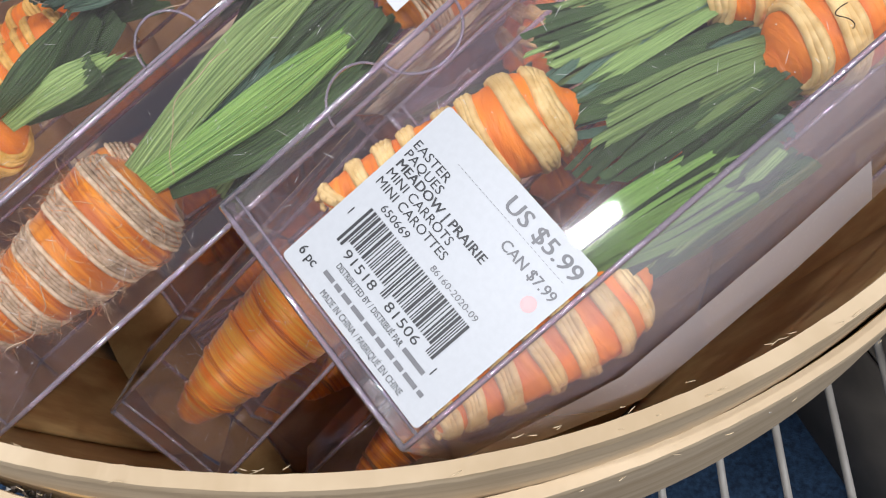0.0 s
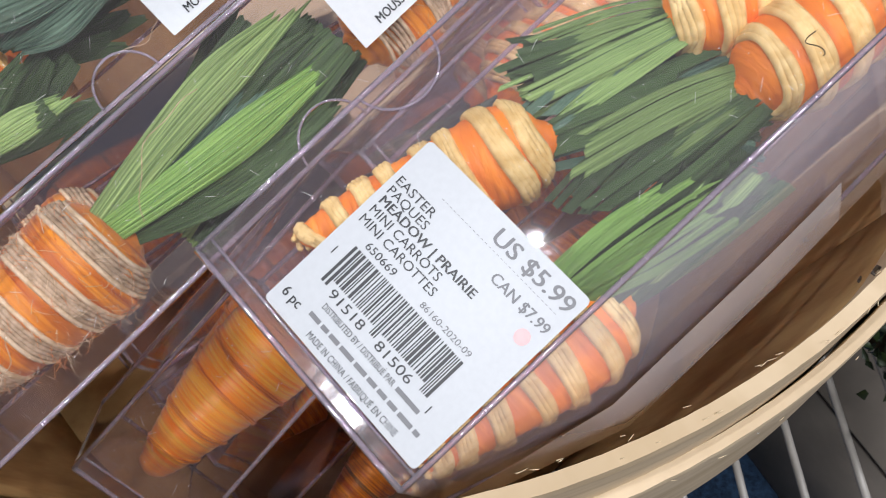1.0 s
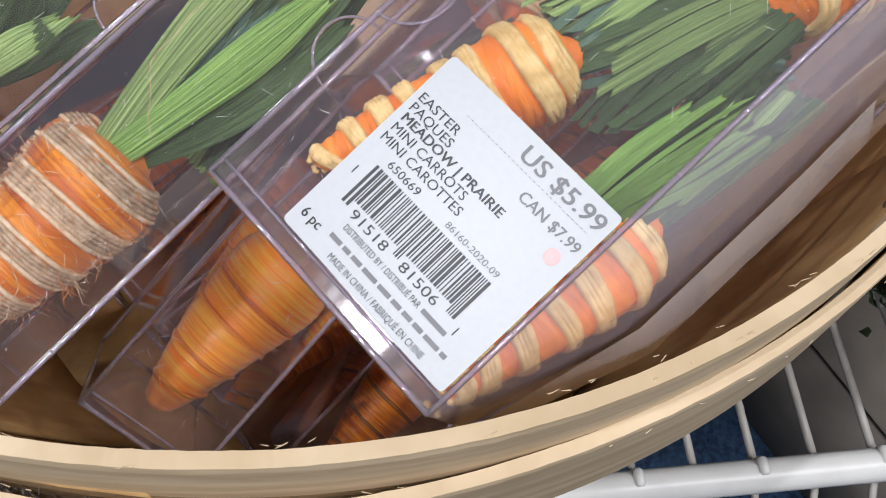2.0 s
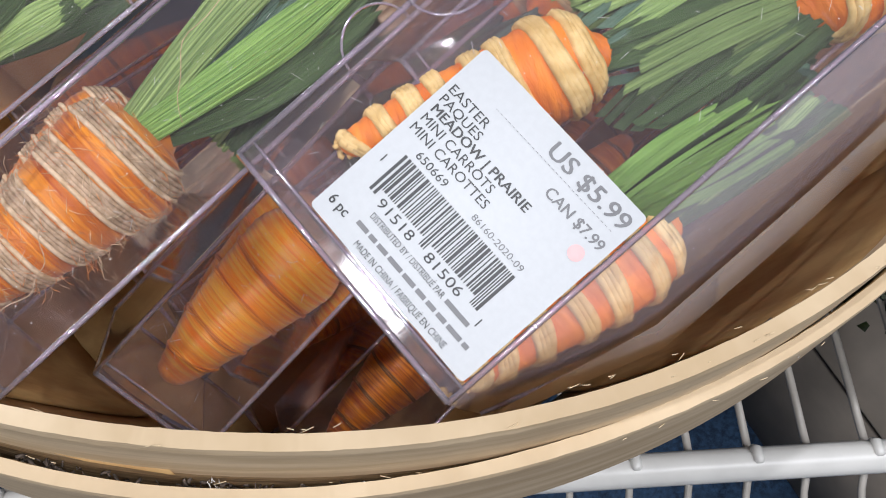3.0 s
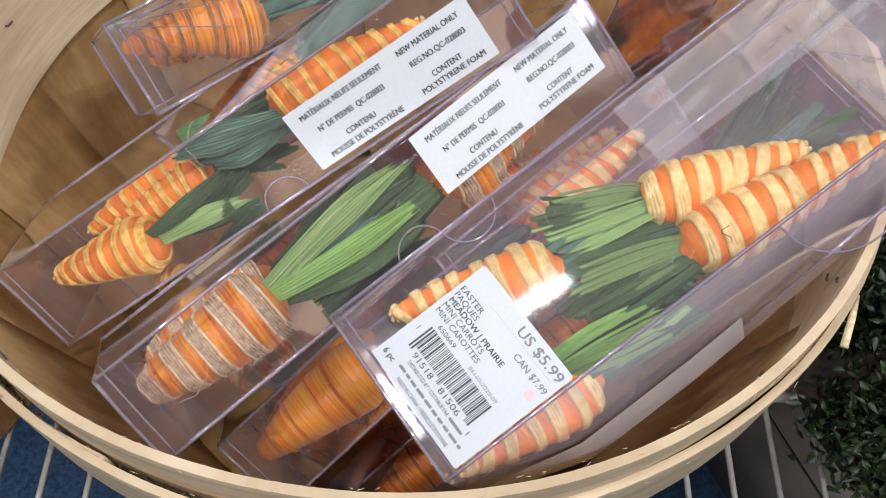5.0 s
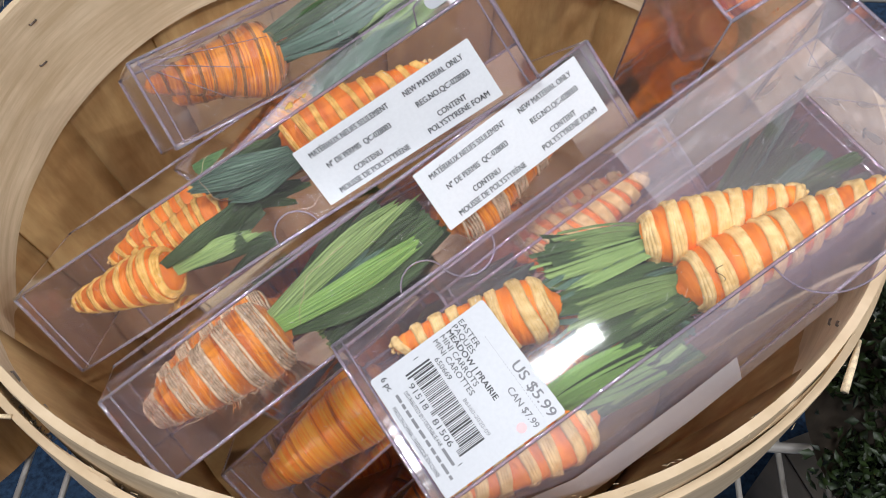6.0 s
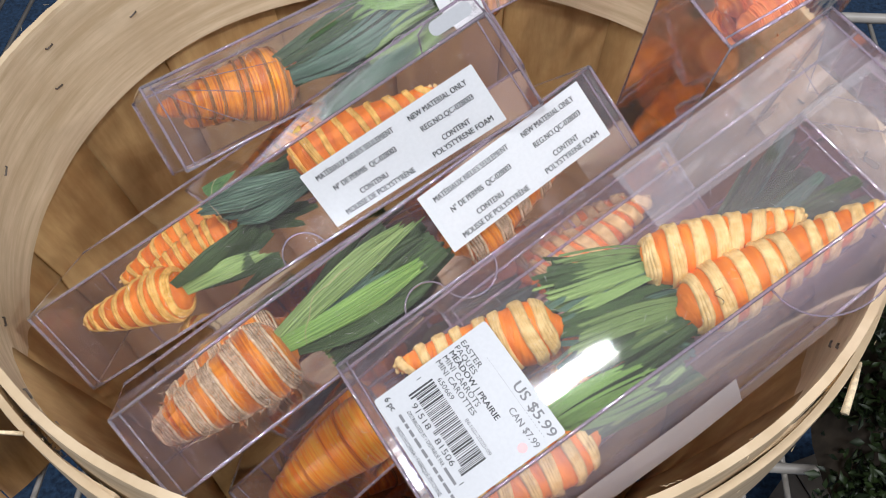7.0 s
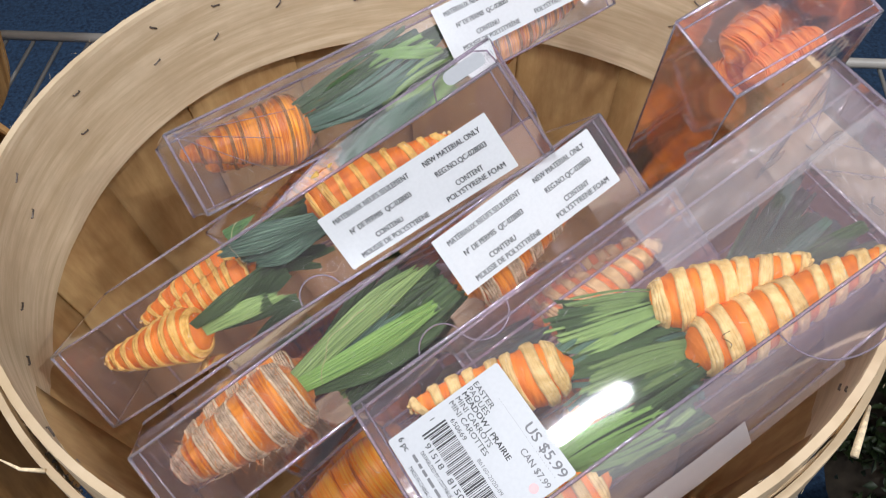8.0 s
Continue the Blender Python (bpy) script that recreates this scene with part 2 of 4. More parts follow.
# ---- hall shell ----
def hall():
    for name, mat, (x0, x1, y0, y1, z0, z1) in (
            ("floor", CARPET, (-5, 5, -5, 5, FLOOR - 0.1, FLOOR)),
            ("ceiling", CEIL, (-5, 5, -5, 5, CEILING + 0.25, CEILING + 0.35)),
            ("wall_north", DIM_WALL, (-5, 5, 5, 5.1, FLOOR, CEILING + 0.25)),
            ("wall_south", WALL, (-5, 5, -5.1, -5, FLOOR, CEILING + 0.25)),
            ("wall_east", WALL, (5, 5.1, -5, 5, FLOOR, CEILING + 0.25)),
            ("wall_west", WALL, (-5.1, -5, -5, 5, FLOOR, CEILING + 0.25))):
        ob = part(name, block(bmesh.new(), x0, x1, y0, y1, z0, z1), mat, smooth=False)
        tagged(ob, {"floor": "mottled dark blue carpet floor", "ceiling": "plain white shop ceiling"}.get(name, "plain grey shop wall out of view"), name.split("_")[0], kind="structure")
    for x, y in LAMPS:
        m = pose(x, y, CEILING, 0, 0, LAMP_DIR)
        lamp = thing("ceiling_lamp", m, "white rectangular lamp hanging from the ceiling", "ceiling lamp", "ceiling lamps")
        part("housing", block(bmesh.new(), -0.23, 0.23, -0.08, 0.08, 0.012, 0.07, 0.008), HOUSING, lamp)
        part("hanger", tube(bmesh.new(), [(0, 0, 0.068), (0, 0, 0.255)], 0.012, 8), HOUSING, lamp)
        light = bpy.data.lights.new("strip_light", "AREA")
        light.shape, light.size, light.size_y = "RECTANGLE", 0.42, 0.036
        light.energy, light.color = LAMP_POWER, (0.945, 0.96, 1.02)
        ob = new("strip_light", light)
        ob.parent = lamp


LAMP_POWER = 29.5
hall()

# ---- basket ----
BC, RIM_R, RIM_Z, BASE_R, BASE_Z = (-0.0459, 0.2453), 0.1927, 0.25, 0.150, 0.045


def wobble(a, seed, amp):
    return amp * (math.sin(2 * a + seed) + 0.6 * math.sin(3 * a + 2.1 * seed) + 0.35 * math.sin(7 * a + seed * 3.3))


def spread(a):
    """How far the rim's outer face stands off the inner hoop: the mouth is pulled a little oval."""
    return 0.0092 + (0.0175 if math.cos(a) > 0 else 0.0140) * math.cos(a) ** 2


def mouth(a):
    """Radius of the inner hoop's inner face at its top."""
    return RIM_R + spread(a) - 0.0092


def ring_band(name, r0, thick, z0, z1, mat, parent, label, seed, taper=0.0, amp=0.0012, a0=0.0, a1=360.0, fray=0.0006, oval=False, back=None, sag=0.0, circle=False):
    """A bent wooden band, flat in section, with worn, uneven edges."""
    bm = bmesh.new()
    full = a1 - a0 >= 359.9
    n = int((a1 - a0) / 0.8)
    rr = random.Random(seed)
    rows = []
    prof = [(0, 0), (0, 0.5), (0, 0.96), (0.08, 1), (0.5, 1.0), (0.92, 1), (1, 0.96), (1, 0.66), (1, 0)]
    for i in range(n if full else n + 1):
        a = math.radians(a0 + (a1 - a0) * i / n)
        far = 0.5 + 0.5 * math.sin(a)
        drop = sag * (1 - far)
        zt = z1 + wobble(a, seed, amp) + rr.uniform(-fray, fray) * 0.3 - drop
        zb = z0 + wobble(a, seed + 2, amp) - drop
        dr = wobble(a, seed + 4, amp) + (spread(a) - thick if oval else 0.0 if circle else spread(a) - 0.0092)
        row = []
        for q, h in prof:
            r = r0 + dr + thick * q + taper * min(1.0, 2 * far) * (h - 1) * (z1 - z0) + (rr.uniform(-fray, fray) * 0.12 if 0.9 < h else 0)
            row.append(bm.verts.new((r * math.cos(a), r * math.sin(a), zb + (zt - zb) * h)))
        rows.append(row)
    m = len(prof)
    for i in range(n):
        p, q = rows[i], rows[(i + 1) % len(rows)]
        for k in range(m):
            f = bm.faces.new((p[k], p[(k + 1) % m], q[(k + 1) % m], q[k]))
            # lower two thirds of the outer face take the darker brown
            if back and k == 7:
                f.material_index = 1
        for k in (0, 2, 3, 5, 6, 8):
            bm.edges.get((p[k], q[k])).smooth = False
    if not full:
        bm.faces.new(rows[0])
        bm.faces.new(rows[-1])
    ob = part(name, bm, mat, parent, label)
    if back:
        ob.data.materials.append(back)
    return ob


def basket():
    b = thing("bushel_basket", pose(BC[0], BC[1], 0), "round bushel basket of pale bent wood slats and hoops", "basket")
    ring_band("inner_hoop", RIM_R, 0.0042, 0.188, 0.250, HOOP, b, "pale wide inner hoop, stapled", 1.0, 0.26, back=HOOP_BROWN)
    ring_band("outer_hoop", RIM_R, 0.0036, 0.203, 0.2400, HOOP, b, "pale outer hoop with splintered edge", 2.0, 0.20, oval=True, sag=0.008)
    for a0, a1 in ((-66.0, 62.0), (118.0, 242.0)):
        ring_band("middle_hoop", RIM_R - 0.0037, 0.0018, 0.206, 0.2385, HOOP, b, "rough middle strip between the hoops", 3.0, 0.20, a0=a0, a1=a1, amp=0.0015, fray=0.0014, oval=True, sag=0.008)
    n = 16
    rr = random.Random(3)
    for i in range(n):
        a = 360.0 / n * i + rr.uniform(-0.6, 0.6)
        half = 360.0 / n * 0.5 * (1.12 if i % 2 else 1.02)
        off = 0.0016 if i % 2 else -0.0006
        top = 0.2335 + rr.uniform(-0.008, 0.001)
        bm = bmesh.new()

        def at(p, q, out, a=a, half=half, off=off, top=top):
            ang = math.radians(a + (p * 2 - 1) * half)
            z = BASE_Z + (top - BASE_Z) * q
            s = (z - BASE_Z) / (RIM_Z - BASE_Z)
            lip = RIM_R + max(0.0050, spread(ang) - 0.0058)
            r = BASE_R + (lip - BASE_R) * min(1.0, s * 1.03) ** 0.85 + off + out
            return (r * math.cos(ang), r * math.sin(ang), z)
        for out in (0.0, 0.0018):
            grid(bm, lambda p, q, out=out: at(p, q, out), 5, 8)
        bm.verts.ensure_lookup_table()
        per = 6 * 9
        idx = [j for j in range(9)] + [9 * i2 + 8 for i2 in range(1, 6)] + [45 + j for j in range(7, -1, -1)] + [9 * i2 for i2 in range(4, 0, -1)]
        for k in range(len(idx)):
            u0, u1 = idx[k], idx[(k + 1) % len(idx)]
            bm.faces.new((bm.verts[u0], bm.verts[u1], bm.verts[u1 + per], bm.verts[u0 + per]))
        part("slat", bm, SLAT, b)
    bm = bmesh.new()
    bmesh.ops.create_cone(bm, cap_ends=True, segments=64, radius1=BASE_R, radius2=BASE_R + 0.001, depth=0.006, matrix=Matrix.Translation((0, 0, BASE_Z + 0.003)))
    part("base", bm, SLAT, b)
    # staples through the inner hoop, in uneven pairs
    for i in range(24):
        a0 = 15 * i + rr.uniform(-3, 3)
        for k, (da, z) in enumerate(((0.0, 0.238 + rr.uniform(-0.003, 0.003)), (2.2 + rr.uniform(-0.5, 1), 0.219 + rr.uniform(-0.004, 0.004)))):
            a = math.radians(a0 + da)
            t = rr.uniform(-0.9, 0.9)
            r = mouth(a) - 0.0007 + wobble(a, 5.0, 0.0012) + 0.26 * min(1.0, 1 + math.sin(a)) * (z - 0.25)
            pts = []
            for s in (-0.0024, -0.0021, 0, 0.0021, 0.0024):
                aa = a + s * math.cos(t) / r
                rad = r + (0.0010 if abs(s) > 0.0022 else 0.0)
                pts.append((rad * math.cos(aa), rad * math.sin(aa), z + s * math.sin(t)))
            part("staple", tube(bmesh.new(), pts, 0.0005, 5), STEEL, b)
    # splinters, lint and a lifted strand in the rim's gap
    bm = bmesh.new()
    for _ in range(1100):
        a = rr.uniform(0, 2 * math.pi)
        r = mouth(a) + rr.uniform(0.0042, 0.0060)
        z = 0.2290 + rr.uniform(-0.006, 0.003) - 0.004 * (1 - math.sin(a))
        d = Vector((rr.gauss(0, 1), rr.gauss(0, 1), rr.gauss(0, 0.6))).normalized() * rr.uniform(0.0004, 0.0014)
        p = Vector((r * math.cos(a), r * math.sin(a), z))
        tube(bm, [p - d, p + Vector((0, 0, 0.0003)), p + d], rr.uniform(0.00012, 0.00045), 4)
    tagged(part("lint", bm, DUST, b, "grey lint and dirt caught in the rim"), kind="stuff")
    bm = bmesh.new()
    for _ in range(420):
        a = rr.uniform(0, 2 * math.pi)
        outer = rr.random() < 0.5
        r = mouth(a) + (rr.choice((0.0002, 0.004)) if not outer else 0.0092 - rr.choice((0.0002, 0.0034)))
        z = (0.2495 if not outer else 0.238 - 0.004 * (1 - math.sin(a))) + rr.uniform(-0.0025, 0.0006)
        tang = Vector((-math.sin(a), math.cos(a), 0))
        rad = Vector((math.cos(a), math.sin(a), 0))
        p = rad * r + Vector((0, 0, z))
        d = (tang * rr.choice((-1, 1)) + rad * rr.uniform(-0.3, 0.5) + Vector((0, 0, rr.uniform(-0.1, 0.6)))) * rr.uniform(0.0008, 0.0026)
        tube(bm, [p, p + d * 0.6, p + d + Vector((0, 0, 0.0003))], [0.00012, 0.00009, 0.00003], 4)
    tagged(part("splinter", bm, CHIP, b, "fine frayed splinters along the rim"), kind="stuff")
    for deg, k in ((-59, 26), (-56.5, 16), (-35, 30), (-33, 18), (-97, 12), (-148, 20)):
        bm = bmesh.new()
        a = math.radians(deg)
        c = Vector(((mouth(a) + 0.0050) * math.cos(a), (mouth(a) + 0.0050) * math.sin(a), 0.2345 - 0.004 * (1 - math.sin(a))))
        for _ in range(k):
            p = c + Vector((rr.gauss(0, 0.0010), rr.gauss(0, 0.0010), rr.gauss(0, 0.0006)))
            d = Vector((rr.gauss(0, 1), rr.gauss(0, 1), abs(rr.gauss(0, 0.8)))).normalized() * rr.uniform(0.0005, 0.0014)
            tube(bm, [p, p + d * 0.6 + Vector((rr.gauss(0, 0.0003), rr.gauss(0, 0.0003), 0.0003)), p + d], [0.0001, 0.00008, 0.00005], 4)
        part("lint_tuft", bm, SPECK, b, "white tuft of fluff in the rim")
    a = math.radians(-131)
    p = Vector(((RIM_R + spread(a)) * math.cos(a), (RIM_R + spread(a)) * math.sin(a), 0.232))
    part("loose_strand", tube(bmesh.new(), [p, p + Vector((-0.009, -0.001, 0.002)), p + Vector((-0.021, 0.003, 0.003))], [0.0011, 0.0008, 0.0003], 5), CHIP, b, "splintered loose strand of wood")
    a = math.radians(-33)
    p = Vector(((RIM_R + spread(a) + 0.001) * math.cos(a), (RIM_R + spread(a) + 0.001) * math.sin(a), 0.226))
    t = Vector((-math.sin(a), math.cos(a), 0))
    part("loose_strand", tube(bmesh.new(), [p - t * 0.006 + Vector((0.0015, -0.002, -0.002)), p + t * 0.006, p + t * 0.018 - Vector((0.002, 0, 0))], [0.0018, 0.0016, 0.0008], 6), CHIP, b, "lifted end of the outer hoop")


basket()

# ---- clear boxes ----
LEN, WIDE, NARROW = 0.234, 0.0723, 0.0396


def axes(o, u, v):
    """A box's pose: x along it, y across it to the other side, z out of its upper face."""
    u = Vector(u).normalized()
    v = Vector(v)
    v = (v - u * u.dot(v)).normalized()
    up = v.cross(u)
    m = Matrix.Identity(4)
    for i, c in enumerate((u, -v, up)):
        m.col[i][:3] = c
    m.translation = o
    return m


def clear_box(m, across, deep, label, bulge=None, film=None, side=None, airy=False, length=LEN, seed=1, notch=None, specks=190):
    """A folded clear plastic box: panels, folded edges, a tuck flap. Corner at the origin, x 0..length, y 0..-across, z 0..-deep."""
    box = thing("plastic_box", m, label, "box", "clear carrot boxes")
    L, A, D = length, across, deep
    rr = random.Random(seed)
    s = bulge if bulge else (lambda q: 0.0)
    sheet = film or FILM

    def swell(a, b, k):
        return k * math.sin(math.pi * a) * math.sin(math.pi * b)
    k1, k2 = rr.uniform(0.00005, 0.00015), rr.uniform(-0.0003, 0.0008)
    part("panel", grid(bmesh.new(), lambda a, b: (L * a, -A * b, swell(a, b, k1)), 16, 6), sheet, box)
    part("panel", grid(bmesh.new(), lambda a, b: (L * a, -(A + s(a)) * b, -D + swell(a, b, 0.0004)), 16, 6), sheet, box)
    part("panel", grid(bmesh.new(), lambda a, b: (L * a, swell(a, b, k2), -D * b), 16, 4), sheet, box)
    part("panel", grid(bmesh.new(), lambda a, b: (L * a, -A - s(a) * math.sqrt(b) - swell(a, b, k2), -D * b), 24, 10), side or sheet, box)
    part("end_panel", grid(bmesh.new(), lambda a, b: (0.0005, -(A + s(0) * math.sqrt(b)) * a, -D * b), 6, 8), sheet, box)
    part("end_panel", grid(bmesh.new(), lambda a, b: (L - 0.0005, -A * a, -D * b), 4, 4), sheet, box)
    # tuck flap folded in under the upper panel at each end
    for x, d in ((0.0006, 1), (L - 0.0006, -1)):
        part("tuck_flap", grid(bmesh.new(), lambda a, b, x=x, d=d: (x + d * 0.016 * b * (1 - 0.5 * abs(2 * a - 1) ** 6), -A * (0.02 + 0.96 * a), -0.0009 - 0.0012 * b), 8, 3), FILM, box)
    r = 0.0008

    def fold(p, q, rad=r, n=8):
        p, q = Vector(p), Vector(q)
        j = Vector((rr.uniform(-1, 1), rr.uniform(-1, 1), rr.uniform(-1, 1))) * 0.0004
        part("fold", tube(bmesh.new(), [p.lerp(q, i / n) + j * math.sin(math.pi * i / n) for i in range(n + 1)], rad, 6), EDGE, box)
    for z in (0, -D):
        k = 1 if z else 0
        fold((0, 0, z), (L, 0, z))
        part("fold", tube(bmesh.new(), [(L * i / 16, -A - k * s(i / 16), z) for i in range(17)], r, 6), EDGE, box)
        fold((0, 0, z), (0, -A, z))
        fold((L, 0, z), (L, -A - k * s(1), z))
    for x in (0, L):
        for y in (0, -A):
            fold((x, y, 0), (x, y, -D), 0.0005)
    # second crease of the overlapping end
    fold((0.0042, 0, 0.0002), (0.0042, -A, 0.0002), 0.00045)
    fold((L - 0.0042, 0, 0.0002), (L - 0.0042, -A, 0.0002), 0.00045)
    if notch:
        u, v, rad, way = notch
        part("thumb_notch", tube(bmesh.new(), [(u + rad * math.cos(t), -v + way * rad * math.sin(t), 0.0006) for t in [math.pi * i / 16 for i in range(17)]], 0.0004, 6), EDGE, box, "half-round thumb notch")
    # dust and scratches on the upper panel
    bm = bmesh.new()
    for _ in range(int(specks)):
        p = Vector((rr.uniform(0.01, L - 0.01), -rr.uniform(0.003, A - 0.003), 0.0010))
        if rr.random() < 0.7:
            r1 = rr.uniform(0.00005, 0.00017)
            tube(bm, [p, p + Vector((r1, r1 * rr.uniform(-1, 1), 0.0001))], r1, 4)
        else:
            d = Vector((rr.uniform(-1, 1), rr.uniform(-1, 1), 0)).normalized() * rr.uniform(0.0008, 0.0035)
            tube(bm, [p, p + d * 0.5 + Vector((0, 0, 0.0001)), p + d], 0.00005, 3)
    if specks:
        tagged(part("dust", bm, SPECK, box, "fine pale dust and scratches"), kind="stuff")
    for pane in box.children:
        if airy and "panel" in pane.name:
            pane.visible_shadow = False
    return box


def tab(box, pts, label, sheet=FILM):
    """A flat tongue of clear film standing off a box edge, with its bead."""
    bm = bmesh.new()
    bm.faces.new([bm.verts.new((x, -y, z)) for x, y, z in pts])
    part("tab", bm, sheet, box, label, smooth=False)
    part("tab_edge", tube(bmesh.new(), [(x, -y, z) for x, y, z in pts], 0.0004, 5), EDGE, box)


def label_on(box, corners, w, h, turn, name="label", label="white paper label", mat=PAPER, rnd=0.0012):
    """A rounded paper label lying on a box's upper face, with its own frame: x along its lines, y up."""
    bm = bmesh.new()
    pts = []
    for cx, cy, a0 in ((w - rnd, rnd, -90), (w - rnd, h - rnd, 0), (rnd, h - rnd, 90), (rnd, rnd, 180)):
        for i in range(5):
            a = math.radians(a0 + 22.5 * i)
            pts.append((cx + rnd * math.cos(a), cy + rnd * math.sin(a)))
    top = [bm.verts.new((x, y, 0.0001)) for x, y in pts]
    bot = [bm.verts.new((x, y, -0.00005)) for x, y in pts]
    bm.faces.new(top)
    for i in range(len(pts)):
        bm.faces.new((top[i], bot[i], bot[(i + 1) % len(pts)], top[(i + 1) % len(pts)]))
    ob = part(name, bm, mat, box, label, smooth=False)
    ob.matrix_basis = Matrix.Translation((*corners, 0.0018)) @ Matrix.Rotation(radians(turn), 4, "Z")
    return ob


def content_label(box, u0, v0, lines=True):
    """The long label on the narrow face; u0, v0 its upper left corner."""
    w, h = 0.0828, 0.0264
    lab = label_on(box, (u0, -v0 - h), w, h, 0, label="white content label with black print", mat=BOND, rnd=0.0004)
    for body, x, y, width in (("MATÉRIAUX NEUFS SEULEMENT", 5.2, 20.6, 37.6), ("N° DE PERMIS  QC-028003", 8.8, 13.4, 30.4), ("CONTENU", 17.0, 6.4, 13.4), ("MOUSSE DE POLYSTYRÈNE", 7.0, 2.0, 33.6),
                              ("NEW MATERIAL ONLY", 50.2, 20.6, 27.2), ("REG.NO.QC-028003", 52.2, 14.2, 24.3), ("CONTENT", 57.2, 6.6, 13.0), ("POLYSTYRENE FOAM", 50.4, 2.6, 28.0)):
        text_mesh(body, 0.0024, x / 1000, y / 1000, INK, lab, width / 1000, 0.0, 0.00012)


def price_label(box):
    """The square price label on the wide face: its lines run across the box."""
    lab = label_on(box, (0.0050, -0.0205), 0.0508, 0.0508, -90, label="white square price label with bar code")
    # the label's x runs across the box from 20.5 mm, its y along the box from 5 mm
    for body, x, y, width, hgt, mat, bold in (
            ("EASTER", 1.6, 38.6, 12.0, 2.2, INK, 0), ("PAQUES", 1.8, 35.7, 12.6, 2.2, INK, 0), ("MEADOW | PRAIRIE", 2.2, 32.9, 30.6, 2.2, INK, 0.00005),
            ("MINI CARROTS", 2.2, 30.0, 22.6, 2.2, INK, 0), ("MINI CAROTTES", 2.1, 27.0, 24.4, 2.2, INK, 0), ("650669", 7.8, 23.8, 9.4, 1.9, INK, 0),
            ("86160-2020-09", 26.0, 23.9, 15.6, 1.5, GREY_INK, 0), ("1", 3.2, 17.6, 0.0, 2.1, INK, 0), ("1", 43.6, 9.6, 0.0, 2.1, INK, 0),
            ("91518", 10.0, 10.7, 11.0, 2.3, INK, 0), ("81506", 25.6, 10.7, 11.2, 2.3, INK, 0), ("6 pc", 2.0, 3.6, 5.4, 2.4, INK, 0.00004),
            ("MADE IN CHINA / FABRIQUÉ EN CHINE", 13.4, 1.4, 29.4, 1.6, INK, 0),
            ("DISTRIBUTED BY / DISTRIBUÉ PAR", 11.2, 8.0, 23.6, 1.5, INK, 0),
            ("US $5.99", 26.2, 44.8, 22.8, 3.8, GREY_INK, 0.00007), ("CAN $7.99", 32.4, 38.6, 16.6, 2.5, GREY_INK, 0.00004)):
        text_mesh(body, hgt / 1000, x / 1000, y / 1000, mat, lab, width / 1000, 0.0, 3.0 * bold)
    rr = random.Random(11)
    bars, x = [], 6.2
    while x < 41.2:
        w = rr.choice((0.28, 0.28, 0.5, 0.75))
        low = 12.0 if (x < 8.2 or 22.6 < x < 24.6 or x > 39.2) else 13.8
        bars.append((x / 1000, (x + w) / 1000, low / 1000, 22.6 / 1000))
        x += w + rr.choice((0.28, 0.3, 0.55))
    for one in bars:
        bar_mesh([one], INK, lab, "bar")
    # address line and firm's name as plain bars
    bars, x = [], 10.2
    while x < 46.4:
        w = rr.uniform(1.6, 4.2)
        bars.append((x / 1000, min(x + w, 46.6) / 1000, 4.9 / 1000, 6.0 / 1000))
        x += w + 0.7
    bars.append((0.0357, 0.0428, 0.0081, 0.0092))
    bar_mesh(bars, GREY_INK, lab)
    holes = bar_mesh([((12.0 + 1.25 * k) / 1000, (12.7 + 1.25 * k) / 1000, 0.04345, 0.04355) for k in range(29)], GREY_INK, lab, "perforation")
    tagged(holes, "faint dashed perforation", kind="stuff")
    bm = bmesh.new()
    bmesh.ops.create_circle(bm, cap_ends=True, segments=24, radius=0.0018, matrix=Matrix.Translation((0.0462, 0.0352, 0.00025)))
    part("dot", bm, PINK, lab, "pale pink round mark", smooth=False)


# ---- carrots ----
def profile(q, blunt):
    """Radius share along a carrot, 0 tip to 1 head."""
    body = 0.16 + 0.84 * min(1.0, q / 0.80) ** blunt
    cap = math.sqrt(max(0.0, 1 - ((q - 0.80) / 0.205) ** 2)) if q > 0.80 else 1.0
    tip = min(1.0, math.sqrt(max(q, 0) / 0.03 + 0.02))
    return body * (0.25 + 0.75 * cap) * tip


